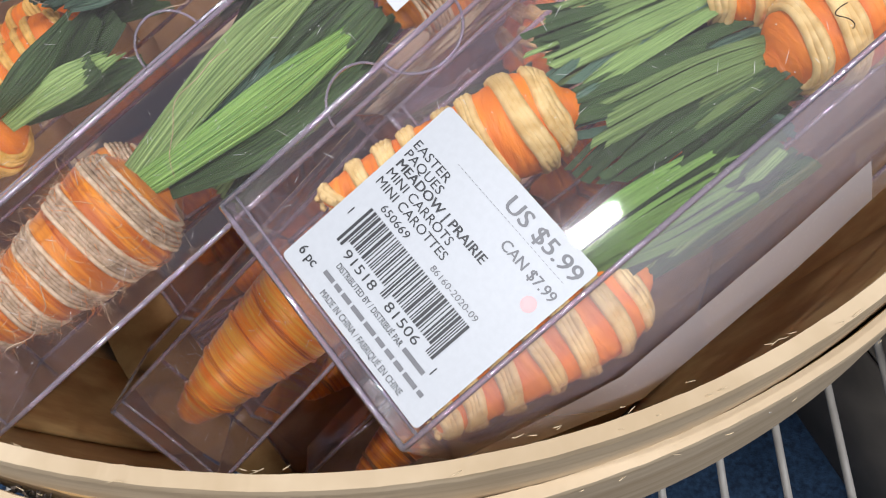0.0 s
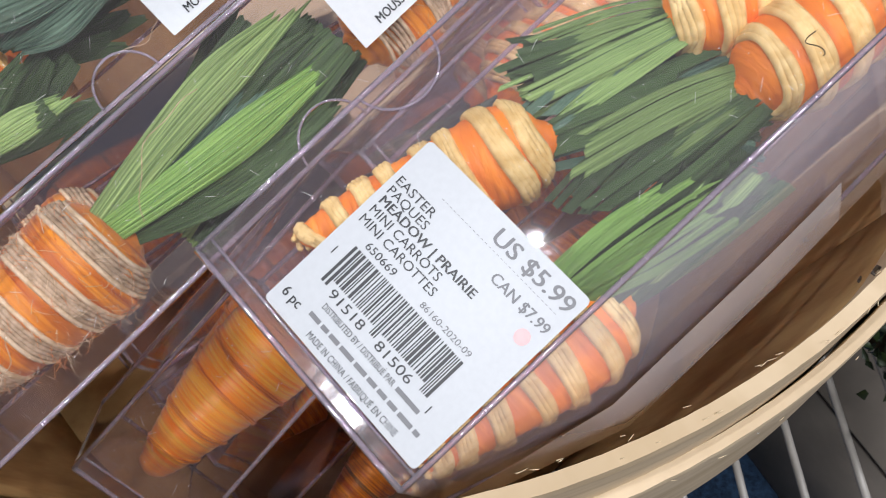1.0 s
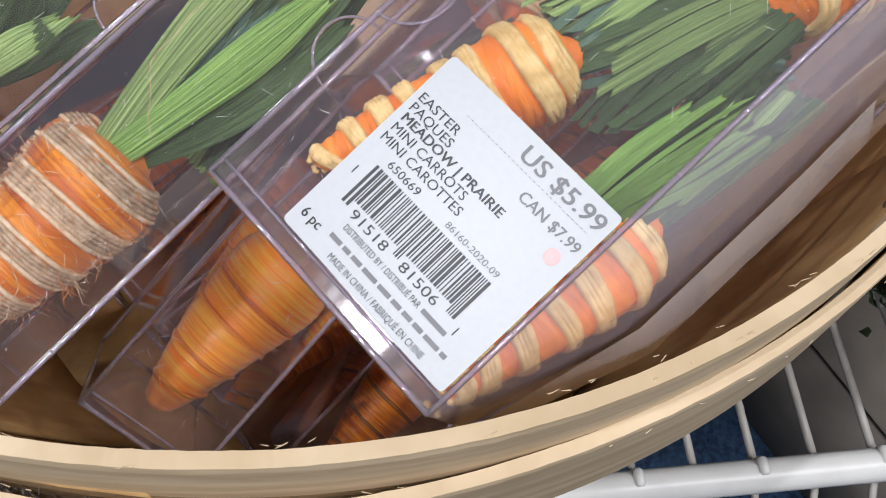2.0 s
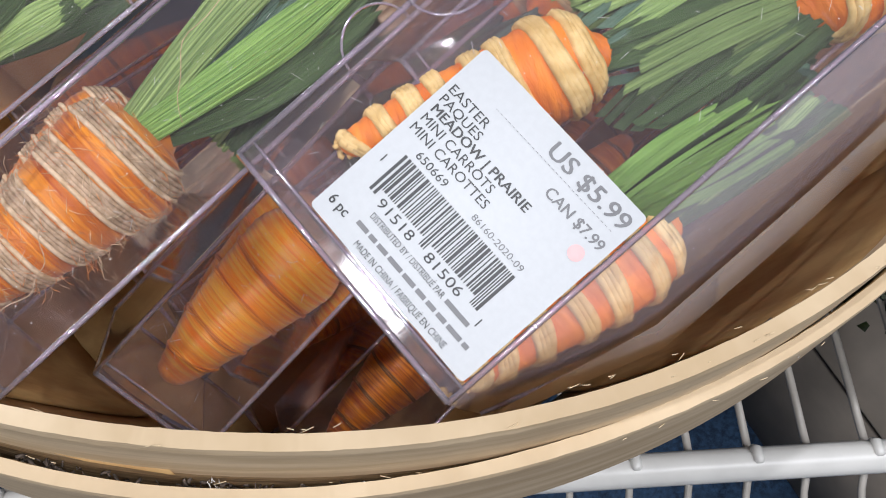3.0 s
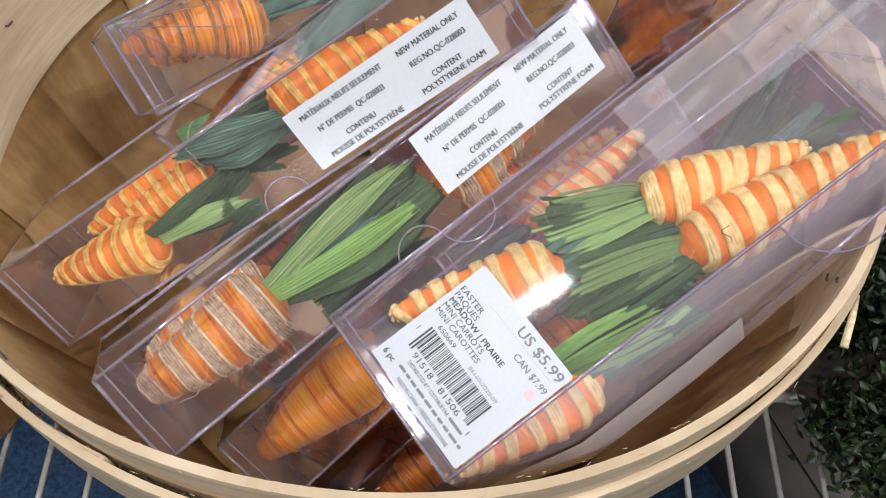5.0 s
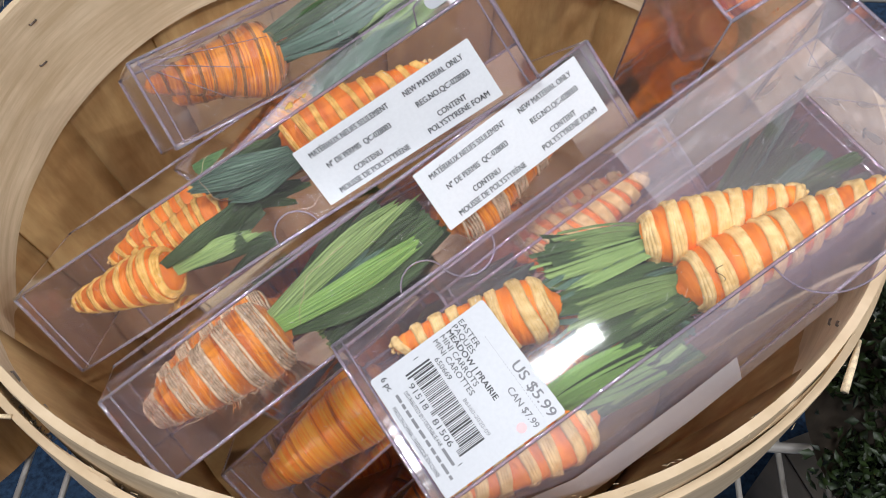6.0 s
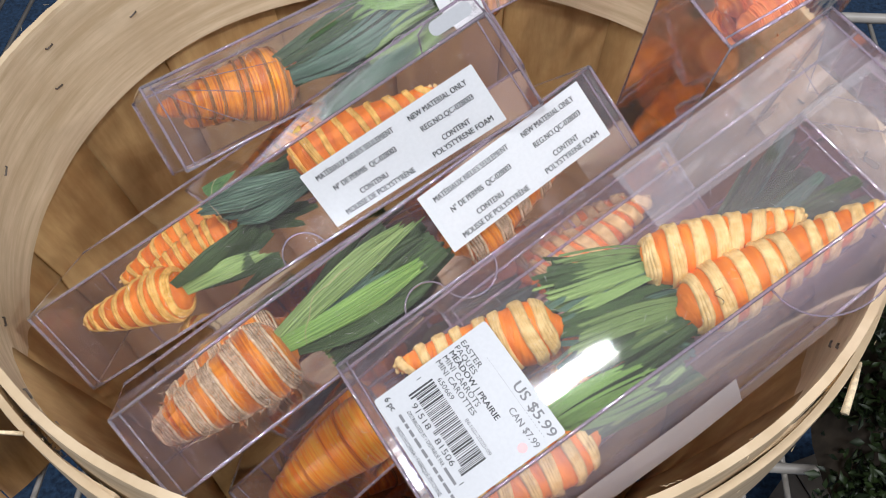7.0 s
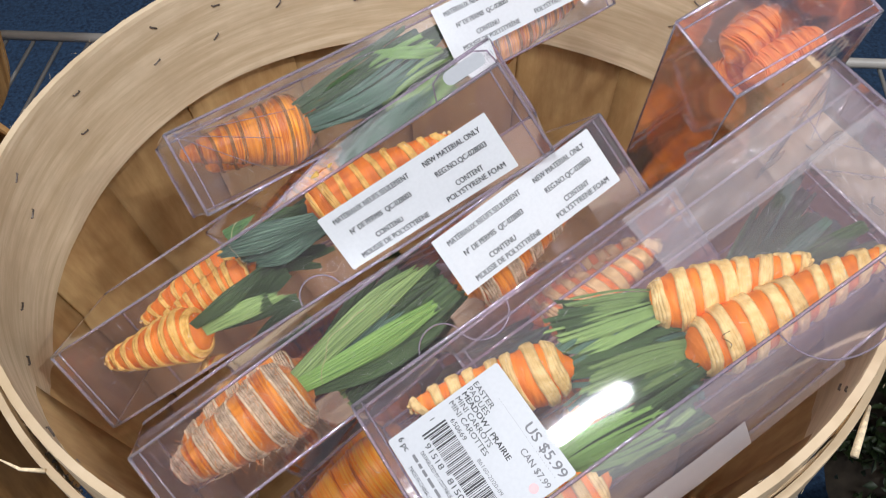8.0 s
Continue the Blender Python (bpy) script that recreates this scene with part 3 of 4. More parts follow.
def carrot(box, tip, head, rad, style, seed, tops=(), top_to=None, leaves=8, leaf_len=0.05, leaf_wide=0.007, bands=8, label="", blunt=0.75, fuzz=0, fan_wide=0.24, strands=(3, 4, 4)):
    """A wrapped decorative carrot from tip to head (along, across, height in its box's frame), with a bunch of raffia leaves."""
    place = lambda p: box.matrix_world @ Vector((p[0], -p[1], p[2]))
    a, b = place(tip), place(head)
    x = (b - a)
    L = x.length
    x.normalize()
    up = (box.matrix_world.to_3x3() @ Vector((0, 0, 1)))
    z = (up - x * x.dot(up)).normalized()
    m = Matrix.Identity(4)
    for i, c in enumerate((x, z.cross(x), z)):
        m.col[i][:3] = c
    m.translation = a
    t = thing("decorative_carrot", m, label, "carrot", "mini carrots")
    rr = random.Random(seed)
    body_mat, band_mat = {"strap": (ORANGE, CREAM), "jute": (SISAL, JUTE), "sisal": (SISAL, BROWN_CORD), "gold": (GOLD, SISAL), "rust": (RUST, RUST)}[style]
    ph = [rr.uniform(0, 6.28) for _ in range(6)]

    def radius(q, f):
        fine = 0.00022 if style in ("sisal", "rust") else 0.00012
        lump = 1 + 0.03 * math.sin(2 * f + ph[0] + 5 * q) + 0.025 * math.sin(9 * q + ph[1] + f)
        return rad * profile(q, blunt) * lump + fine * math.sin(L * q / 0.0011 * 6.283 + f * 1.0 + 1.5 * math.sin(f + 9 * q))
    bm = bmesh.new()
    nq, nf = 84, 30
    rows = [[bm.verts.new((L * q, radius(q, f) * math.cos(f), radius(q, f) * math.sin(f))) for f in [k * 2 * math.pi / nf for k in range(nf)]] for q in [i / nq for i in range(nq + 1)]]
    for i in range(nq):
        for k in range(nf):
            bm.faces.new((rows[i][k], rows[i][(k + 1) % nf], rows[i + 1][(k + 1) % nf], rows[i + 1][k]))
    bm.faces.new(rows[0])
    # rounded head
    for out, k in ((0.14, 0.80), (0.24, 0.50), (0.30, 0.18)):
        ring = [bm.verts.new((L + rad * out, radius(1, f) * k * math.cos(f), radius(1, f) * k * math.sin(f))) for f in [j * 2 * math.pi / nf for j in range(nf)]]
        for j in range(nf):
            bm.faces.new((rows[-1][j], rows[-1][(j + 1) % nf], ring[(j + 1) % nf], ring[j]))
        rows.append(ring)
    bm.faces.new(rows[-1])
    part("body", bm, body_mat, t)

    def strand(q0, tilt, phase, rs, width_n, step, sink=0.0):
        bm = bmesh.new()
        for w in range(width_n):
            off = (w - (width_n - 1) / 2) * step
            pts = []
            for k in range(48):
                f = k * 2 * math.pi / 48
                q = q0 + (off + tilt * math.sin(f + phase) + 0.0003 * math.sin(3 * f + w * 0.5 + phase)) / L
                q = min(0.985, max(0.02, q))
                r = radius(q, f) + rs * 0.55 + sink + 0.00025 * math.sin(5 * f + w + phase)
                pts.append((L * q, r * math.cos(f), r * math.sin(f)))
            tube(bm, pts, rs, 5, True)
        return bm
    if style == "strap":
        for i in range(bands):
            q0 = 0.05 + 0.90 * (i + rr.uniform(-0.12, 0.12)) / (bands - 1)
            part("twine", strand(q0, rr.uniform(0.0015, 0.0034), ph[2] + rr.uniform(-0.5, 0.5), 0.00125 if strands[0] > 2 else 0.0010, rr.choice(strands), 0.00105, -0.00062), CREAM if strands[0] > 2 else YELLOW, t)
        for k in range(3):
            f0 = ph[3] + k * 2.1
            part("tip_knot", tube(bmesh.new(), [(0.0010 + 0.0016 * math.sin(g), 0.0017 * math.cos(f0) * (1 + 0.7 * math.cos(g)), 0.0017 * math.sin(f0) * (1 + 0.7 * math.cos(g))) for g in [j * 0.7 for j in range(9)]], 0.0008, 5), CREAM, t)
    elif style == "jute":
        for i in range(bands):
            q0 = 0.10 + 0.80 * i / (bands - 1) + rr.uniform(-0.01, 0.01)
            tl, p = rr.uniform(0.001, 0.002), ph[2] + rr.uniform(-0.3, 0.3)
            part("jute_band", strand(q0, tl, p, 0.00068, 4, 0.00108, -0.0003), JUTE, t)
            part("pale_cord", strand(q0 - 0.0028 / L, tl, p, 0.00070, 1, 0.001, -0.0002), PALE, t)
            part("pale_cord", strand(q0 + 0.0028 / L, tl, p, 0.00070, 1, 0.001, -0.0002), PALE, t)
    else:
        for i in range(bands):
            q0 = 0.14 + 0.76 * (i + rr.uniform(-0.2, 0.2)) / max(1, bands - 1)
            part("wound_cord", strand(q0, rr.uniform(0.0005, 0.002), ph[2] + i, 0.0004, 2, 0.0008), band_mat, t)
    if fuzz:
        bm = bmesh.new()
        for _ in range(fuzz):
            q, f = rr.uniform(0.02, 0.98), rr.uniform(0, 6.283)
            r = radius(q, f)
            n = Vector((0, math.cos(f), math.sin(f)))
            tg = Vector((rr.uniform(-1, 1), -math.sin(f) * rr.choice((-1, 1)), math.cos(f) * rr.choice((-1, 1)))).normalized()
            p = Vector((L * q, 0, 0)) + n * r
            ln = rr.uniform(0.002, 0.007)
            tube(bm, [p, p + tg * ln * 0.5 + n * ln * 0.22, p + tg * ln * 0.9 + n * ln * rr.uniform(0.02, 0.25)], 0.00006, 3)
        if style == "jute":
            pale = bm.copy()
            bmesh.ops.rotate(pale, verts=pale.verts, cent=(0, 0, 0), matrix=Matrix.Rotation(0.9, 3, "X"))
            tagged(part("loose_fibres", pale, PALE, t, "pale stray jute fibres"), kind="stuff")
        tagged(part("loose_fibres", bm, body_mat, t, "stray fibres standing off the winding"), kind="stuff")
    # raffia leaves
    for mat, count in tops:
        for i in range(count):
            to = (m.inverted() @ place(top_to)) if top_to else Vector((L + leaf_len, 0, 0))
            root = Vector((L + 0.1 * rad, rr.uniform(-0.2, 0.2) * rad, rr.uniform(-0.2, 0.2) * rad))
            axis = (to - root)
            ln = axis.length * (rr.uniform(0.88, 1.03) if leaf_wide < 0.005 else rr.uniform(0.72, 1.05))
            axis.normalize()
            side = axis.cross(Vector((0, 0, 1))).normalized()
            nrm = side.cross(axis)
            fan = ((i + 0.5) / count - 0.5) * 2
            spread = fan * fan_wide + rr.uniform(-0.04, 0.04)
            lift = rr.uniform(-0.18, 0.10)
            wd = leaf_wide * rr.uniform(0.65, 1.25)
            twist = rr.uniform(-0.45, 0.45)
            c1, c2 = rr.uniform(-0.2, 0.2), rr.uniform(0, 6.28)
            tipcut = rr.uniform(0.6, 1.0) if leaf_wide < 0.005 else rr.uniform(0.3, 0.9)

            def leaf(p, q, root=root, ln=ln, wd=wd, spread=spread, lift=lift, twist=twist, c1=c1, c2=c2, axis=axis, side=side, nrm=nrm, tipcut=tipcut):
                w = wd * (0.28 + 0.72 * min(1, p / 0.45)) * (1 - (1 - tipcut) * max(0, (p - 0.72) / 0.28) ** 1.5)
                c = root + axis * ln * p + side * (ln * (spread * p + c1 * p * p * 0.5)) + nrm * (ln * lift * p + 0.0015 * math.sin(5 * p + c2))
                tw = twist * p
                s2 = side * math.cos(tw) + nrm * math.sin(tw)
                n2 = nrm * math.cos(tw) - side * math.sin(tw)
                e = q - 0.5
                ragged = 0.006 * ln * (math.sin(q * 23 + c2) + 0.6 * math.sin(q * 51 + 2 * c2)) * max(0, p - 0.9) * 10
                return c + s2 * e * w + n2 * (wd * (0.055 * math.sin(q * 31 + c2 + p) + 0.13 * (1 - 4 * e * e))) + axis * ragged
            part("leaf", grid(bmesh.new(), leaf, 12, 14 if wd > 0.006 else 6, True), mat, t)
    return t


def husk(bunch, box, root, end, w0, w1, mat, seed, pleats=9, curl=0.12, strips=1):
    """One leaf of dried husk from root to end (in its box's frame): a pleated blade, or a tuft torn into strips."""
    rr = random.Random(seed)
    inv = bunch.matrix_world.inverted() @ box.matrix_world
    p0, p1 = (inv @ Vector((a, -b, c)) for a, b, c in (root, end))
    nrm = inv.to_3x3() @ Vector((0, 0, 1))
    axis = p1 - p0
    ln = axis.length
    axis.normalize()
    if strips > 1:
        p0 = p0 - axis * 0.007
        ln += 0.007
    side = axis.cross(nrm).normalized()
    c1, c2, c3, bend = rr.uniform(0, 6.28), rr.uniform(0, 6.28), rr.uniform(-0.25, 0.25), rr.uniform(-0.05, 0.05)
    bm = bmesh.new()
    for k in range(strips):
        q0, q1 = k / strips, (k + 1) / strips
        long, lean, rise, thin = (1.0, 0.0, 0.0, 1.0) if strips == 1 else (rr.uniform(0.84, 1.05), rr.gauss(0, 0.022), rr.uniform(-0.0010, 0.0010), rr.uniform(0.75, 1.45))
        cut = rr.uniform(-0.03, 0.03)

        def sheet(p, g):
            q = (q0 + q1) / 2 + (q1 - q0) * (g - 0.5) * thin
            e = q - 0.5
            w = w0 + (w1 - w0) * math.sin(min(1, p / 0.7) * math.pi / 2)
            if strips == 1:
                w *= 1 - 0.45 * max(0, (p - 0.62) / 0.38) ** 1.8
            along = p * long * (1 + (0.05 * math.sin(4 * q + c1) + (0.022 * math.sin(19 * q + c2) if strips == 1 else 0.0) + cut * (g - 0.5) * 2) * p ** 3)
            pleat = 0.00016 * math.sin(q * 6.283 * pleats * 1.5 + c1 + 0.6 * math.sin(3 * p)) + 0.00014 * math.sin(q * 6.283 * pleats * 2.3 + c2)
            arch = w * curl * (1 - 4 * e * e) + ln * 0.05 * math.sin(math.pi * p) + 0.0006 * math.sin(7 * p + c2 + 3 * q) + rise * p
            edge = 0.0006 * math.sin(9 * p + c2) * p * (2 * g - 1) if strips == 1 else 0.0
            return p0 + axis * ln * along + side * (w * e + edge + ln * (bend * math.sin(math.pi * p) + lean * p)) + nrm * (arch + pleat + w * e * c3)
        grid(bm, sheet, 14, 36 if strips == 1 else 5, True)
    leaf = part("leaf", bm, mat, bunch)
    return tagged(leaf, "tuft torn into thin strips", kind="stuff") if strips > 1 else leaf


def bunch_of(carrot_thing, box, rows, torn=False):
    for k, (root, end, w0, w1, mat) in enumerate(rows):
        husk(carrot_thing, box, root, end, w0, w1, mat, 7 * k + 3, 5 + k % 5, strips=max(3, int(w1 / 0.0017)) if torn else 1)


# pose of each box: corner, direction along it, direction across its upper face
P = clear_box(axes((-0.0641, 0.1166, 0.2468), (0.778, 0.537, 0.325), (0.597, -0.793, -0.119)), WIDE, NARROW,
              "clear plastic box of striped carrots lying flat with price label", bulge=lambda q: 0.018 * min(1, (q + 0.05) / 0.24) * (1 - 0.55 * max(0, q - 0.4)), seed=1, notch=(0.062, 0.0, 0.011, -1), specks=260, film=FLAT_FILM, side=SIDE_FILM, airy=True)
A = clear_box(axes((-0.2060, 0.1469, 0.2190), (0.819, 0.356, 0.450), (0.565, -0.372, -0.736)), 0.0425, WIDE,
              "clear plastic box of carrots on its side with content label", seed=2, notch=(0.1176, 0.0425, 0.010, 1))
B = clear_box(axes((-0.1453, 0.0898, 0.2450), (0.744, 0.638, 0.198), (0.593, -0.493, -0.637)), NARROW, WIDE,
              "clear plastic box of jute-wrapped carrots on its side", seed=3, side=SIDE_FILM, notch=(0.1215, 0.0396, 0.010, 1))
D = clear_box(axes((-0.1596, 0.2247, 0.2826), (0.779, 0.624, 0.054), (0.488, -0.543, -0.718)), NARROW, WIDE,
              "clear plastic box of carrots leaning at the basket wall", seed=4, film=WRINKLED, notch=(0.115, 0.0396, 0.010, 1))
E = clear_box(axes((0.0786, 0.2221, 0.3183), (-0.581, 0.759, 0.295), (0.813, 0.555, 0.173)), WIDE, LEN,
              "clear plastic box of coral carrots standing on end", length=NARROW, seed=5, film=HAZY_FILM)
U = clear_box(axes((-0.1165, 0.0945, 0.1700), (0.72, 0.60, 0.36), (0.69, -0.46, -0.56)), NARROW, 0.060,
              "clear plastic box of wound orange carrots, underneath", seed=6, airy=True, length=0.19)
for pane in E.children:
    pane.visible_shadow = False
tab(A, [(0.205, 0.0, 0.0), (0.208, -0.0075, 0.0015), (0.213, -0.0100, 0.002), (0.228, -0.0100, 0.002), (0.233, -0.0070, 0.0015), (0.234, 0.0, 0.0)], "rounded hang tab of clear film")
label_on(A, (0.2125, 0.0030), 0.0185, 0.0060, 0, "tab_sticker", "small white sticker on the tab", rnd=0.0028)
tab(P, [(0.1655 - 0.0225 * math.cos(math.pi * k / 20), 0.0723 + 0.0235 * math.sin(math.pi * k / 20) ** 0.8, 0.0005 * math.sin(math.pi * k / 20)) for k in range(21)], "rounded scuffed hang tab of clear film", HAZY_FILM)
FLARE = lambda q: 0.018 * min(1, (q + 0.05) / 0.24) * (1 - 0.55 * max(0, q - 0.4))
for q0, q1, w0, mat in ((0.02, 0.50, 0.014, FLANGE), (0.50, 0.70, 0.007, SIDE_FILM)):
    bm = bmesh.new()
    grid(bm, lambda a, b: (LEN * (q0 + (q1 - q0) * a), -(WIDE + FLARE(q0 + (q1 - q0) * a) * math.sqrt(1 - 0.36 * b * w0 / 0.010) + 0.0032), -NARROW * (1 - 0.36 * b * w0 / 0.010)), 14, 2)
    part("flange", bm, mat, P, "doubled flange of the open side, pale reflection in its colour")
def crease(box, a, b, z=0.0006, rad=0.00022):
    part("crease", tube(bmesh.new(), [(a[0] + (b[0] - a[0]) * k / 6, -(a[1] + (b[1] - a[1]) * k / 6), z + 0.0006 * math.sin(k * 1.05)) for k in range(7)], [rad * (0.4 + 0.6 * math.sin(math.pi * (k + 1) / 8)) for k in range(7)], 5), EDGE, box)


for end in ((0.062, 0.006), (0.058, 0.015), (0.046, 0.024), (0.034, 0.034)):
    crease(D, (0.003, 0.002), end)
crease(D, (0.050, 0.003), (0.110, 0.008))
for a, b in (((0.205, 0.020), (0.232, 0.060)), ((0.205, 0.020), (0.232, 0.003)), ((0.212, 0.004), (0.206, 0.030)), ((0.195, 0.028), (0.228, 0.066))):
    crease(P, a, b, -0.004)
# crumpled inner wrap showing through the far end of the box
def inner_wrap(box, u0, u1, v0, v1, z, amp, seed):
    rr = random.Random(seed)
    waves = [(rr.uniform(8, 26), rr.uniform(8, 26) * rr.choice((-1, 1)), rr.uniform(0, 6.28)) for _ in range(5)]

    def sheet(a, b):
        h = sum(0.5 + 0.5 * math.sin(fa * a + fb * b + ph + 0.8 * math.sin(5 * b + ph)) for fa, fb, ph in waves) / 5
        rim = min(1, 6 * a, 6 * (1 - a), 6 * b, 6 * (1 - b))
        return (u0 + (u1 - u0) * a, -(v0 + (v1 - v0) * b), z - amp * h * rim)
    part("inner_wrap", grid(bmesh.new(), sheet, 40, 40), WRAP, box, "crumpled clear inner wrap")


inner_wrap(P, 0.128, 0.231, 0.002, 0.030, -0.0012, 0.0022, 4)
inner_wrap(P, 0.196, 0.232, 0.026, 0.071, -0.0012, 0.0020, 9)
price_label(P)
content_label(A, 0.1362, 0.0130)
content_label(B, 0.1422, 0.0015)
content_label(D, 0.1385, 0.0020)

STRIPED = "orange paper-wrapped carrot with cream twine stripes"
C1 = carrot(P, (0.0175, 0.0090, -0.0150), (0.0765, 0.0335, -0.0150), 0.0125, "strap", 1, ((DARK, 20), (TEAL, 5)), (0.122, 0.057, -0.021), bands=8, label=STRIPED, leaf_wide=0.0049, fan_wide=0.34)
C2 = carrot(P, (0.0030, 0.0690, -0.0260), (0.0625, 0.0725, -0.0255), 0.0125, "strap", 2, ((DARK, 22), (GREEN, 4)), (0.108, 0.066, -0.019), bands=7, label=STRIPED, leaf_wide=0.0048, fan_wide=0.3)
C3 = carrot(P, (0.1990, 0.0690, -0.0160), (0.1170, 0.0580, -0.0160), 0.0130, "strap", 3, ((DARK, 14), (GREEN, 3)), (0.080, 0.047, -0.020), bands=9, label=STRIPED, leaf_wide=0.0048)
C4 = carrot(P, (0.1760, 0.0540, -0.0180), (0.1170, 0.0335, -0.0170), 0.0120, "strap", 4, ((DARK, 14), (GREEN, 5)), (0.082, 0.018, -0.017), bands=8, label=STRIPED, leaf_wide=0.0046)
JUTED = "coral sisal carrot wound with jute and pale cord"
C5 = carrot(B, (0.0060, 0.0190, -0.0190), (0.0680, 0.0215, -0.0190), 0.0165, "jute", 7, ((DARK, 6), (GREEN, 1)), (0.142, 0.0140, -0.009), bands=5, label=JUTED, blunt=0.55, fuzz=620, leaf_wide=0.0140, fan_wide=0.15)
carrot(B, (0.2150, 0.0230, -0.0200), (0.1480, 0.0290, -0.0210), 0.0150, "jute", 8, ((DARK, 7), (GREEN, 2)), (0.080, 0.0290, -0.030), bands=5, label=JUTED, blunt=0.55, fuzz=200)
carrot(B, (0.0100, 0.0180, -0.0520), (0.0700, 0.0200, -0.0520), 0.0160, "jute", 9, ((DARK, 8),), (0.140, 0.0180, -0.050), bands=5, label=JUTED, blunt=0.55, fuzz=160)
C6 = carrot(A, (0.0090, 0.0195, -0.0170), (0.0580, 0.0310, -0.0170), 0.0125, "strap", 10, ((DARK, 4),), (0.104, 0.0350, -0.013), bands=8, label=STRIPED, blunt=0.6, leaf_wide=0.010, strands=(2, 2, 3))
carrot(A, (0.0330, 0.0205, -0.0330), (0.0880, 0.0235, -0.0300), 0.0105, "strap", 11, ((DARK, 7),), (0.130, 0.0300, -0.022), bands=9, label=STRIPED, strands=(2, 2, 3))
C7 = carrot(A, (0.2000, 0.0180, -0.0170), (0.1330, 0.0110, -0.0170), 0.0125, "strap", 12, ((TEAL, 2), (DARK, 5)), (0.086, 0.0080, -0.014), bands=9, label=STRIPED, leaf_wide=0.010, strands=(2, 2, 3))
carrot(A, (0.0150, 0.0200, -0.0560), (0.0800, 0.0200, -0.0560), 0.0130, "strap", 13, ((DARK, 6),), (0.130, 0.0220, -0.050), bands=8, label=STRIPED, strands=(2, 2, 3))
C8 = carrot(D, (0.0030, 0.0105, -0.0165), (0.0640, 0.0240, -0.0180), 0.0175, "sisal", 14, ((DARK, 14), (TEAL, 5), (GREEN, 3)), (0.145, 0.0200, -0.014), bands=8, label="orange sisal carrot with dark cords", blunt=1.05, fuzz=80, leaf_wide=0.010)
carrot(D, (0.2280, 0.0260, -0.0160), (0.1600, 0.0270, -0.0180), 0.0150, "sisal", 15, ((DARK, 6),), (0.110, 0.0300, -0.020), bands=9, label="orange sisal carrot with dark cords", fuzz=60)
carrot(D, (0.0150, 0.0200, -0.0520), (0.0750, 0.0200, -0.0520), 0.0150, "sisal", 16, ((DARK, 6),), (0.140, 0.0200, -0.045), bands=8, label="orange sisal carrot with dark cords")
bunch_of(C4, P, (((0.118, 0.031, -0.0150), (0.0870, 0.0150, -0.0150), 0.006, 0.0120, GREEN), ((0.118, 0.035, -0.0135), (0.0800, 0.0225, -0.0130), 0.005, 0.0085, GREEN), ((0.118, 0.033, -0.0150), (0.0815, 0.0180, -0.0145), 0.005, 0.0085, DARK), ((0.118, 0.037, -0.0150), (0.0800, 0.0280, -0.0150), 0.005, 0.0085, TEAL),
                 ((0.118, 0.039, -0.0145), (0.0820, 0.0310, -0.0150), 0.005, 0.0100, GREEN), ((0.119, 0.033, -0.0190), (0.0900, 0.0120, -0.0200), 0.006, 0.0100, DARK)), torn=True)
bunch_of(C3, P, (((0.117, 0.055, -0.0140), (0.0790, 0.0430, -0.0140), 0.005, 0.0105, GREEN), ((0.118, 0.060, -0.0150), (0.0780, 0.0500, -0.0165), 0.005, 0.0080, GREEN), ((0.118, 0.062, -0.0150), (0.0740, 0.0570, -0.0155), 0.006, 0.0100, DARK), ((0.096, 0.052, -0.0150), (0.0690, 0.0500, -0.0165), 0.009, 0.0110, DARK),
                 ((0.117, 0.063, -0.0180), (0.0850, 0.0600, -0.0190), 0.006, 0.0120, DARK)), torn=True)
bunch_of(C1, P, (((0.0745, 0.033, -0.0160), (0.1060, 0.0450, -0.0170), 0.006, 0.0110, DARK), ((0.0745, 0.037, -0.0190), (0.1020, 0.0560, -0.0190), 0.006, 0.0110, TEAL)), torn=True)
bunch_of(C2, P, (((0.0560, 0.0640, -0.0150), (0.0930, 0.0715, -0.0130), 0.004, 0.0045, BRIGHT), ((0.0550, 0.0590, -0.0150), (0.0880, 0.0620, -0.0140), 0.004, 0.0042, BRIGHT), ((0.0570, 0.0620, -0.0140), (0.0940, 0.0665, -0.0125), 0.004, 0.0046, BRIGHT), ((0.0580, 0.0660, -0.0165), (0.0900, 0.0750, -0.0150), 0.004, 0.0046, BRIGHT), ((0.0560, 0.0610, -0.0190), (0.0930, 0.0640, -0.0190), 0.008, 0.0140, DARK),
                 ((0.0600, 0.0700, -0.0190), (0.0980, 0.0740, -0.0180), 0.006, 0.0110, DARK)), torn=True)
bunch_of(C5, B, (((0.0670, 0.0190, -0.0110), (0.1340, 0.0255, -0.0080), 0.007, 0.0100, BRIGHT), ((0.0670, 0.0160, -0.0120), (0.1370, 0.0090, -0.0090), 0.008, 0.0105, GREEN),
                 ((0.0680, 0.0210, -0.0160), (0.1300, 0.0160, -0.0130), 0.006, 0.0120, TEAL), ((0.0680, 0.0230, -0.0160), (0.1280, 0.0330, -0.0140), 0.006, 0.0120, DARK)))
bunch_of(C6, A, (((0.0560, 0.0250, -0.0100), (0.0985, 0.0205, -0.0090), 0.004, 0.0080, DARK), ((0.0590, 0.0300, -0.0110), (0.0995, 0.0345, -0.0100), 0.005, 0.0085, GREEN)))
bunch_of(C7, A, (((0.1340, 0.0160, -0.0120), (0.0900, 0.0030, -0.0090), 0.007, 0.0125, TEAL), ((0.1340, 0.0190, -0.0140), (0.0960, 0.0160, -0.0130), 0.007, 0.0120, TEAL)))
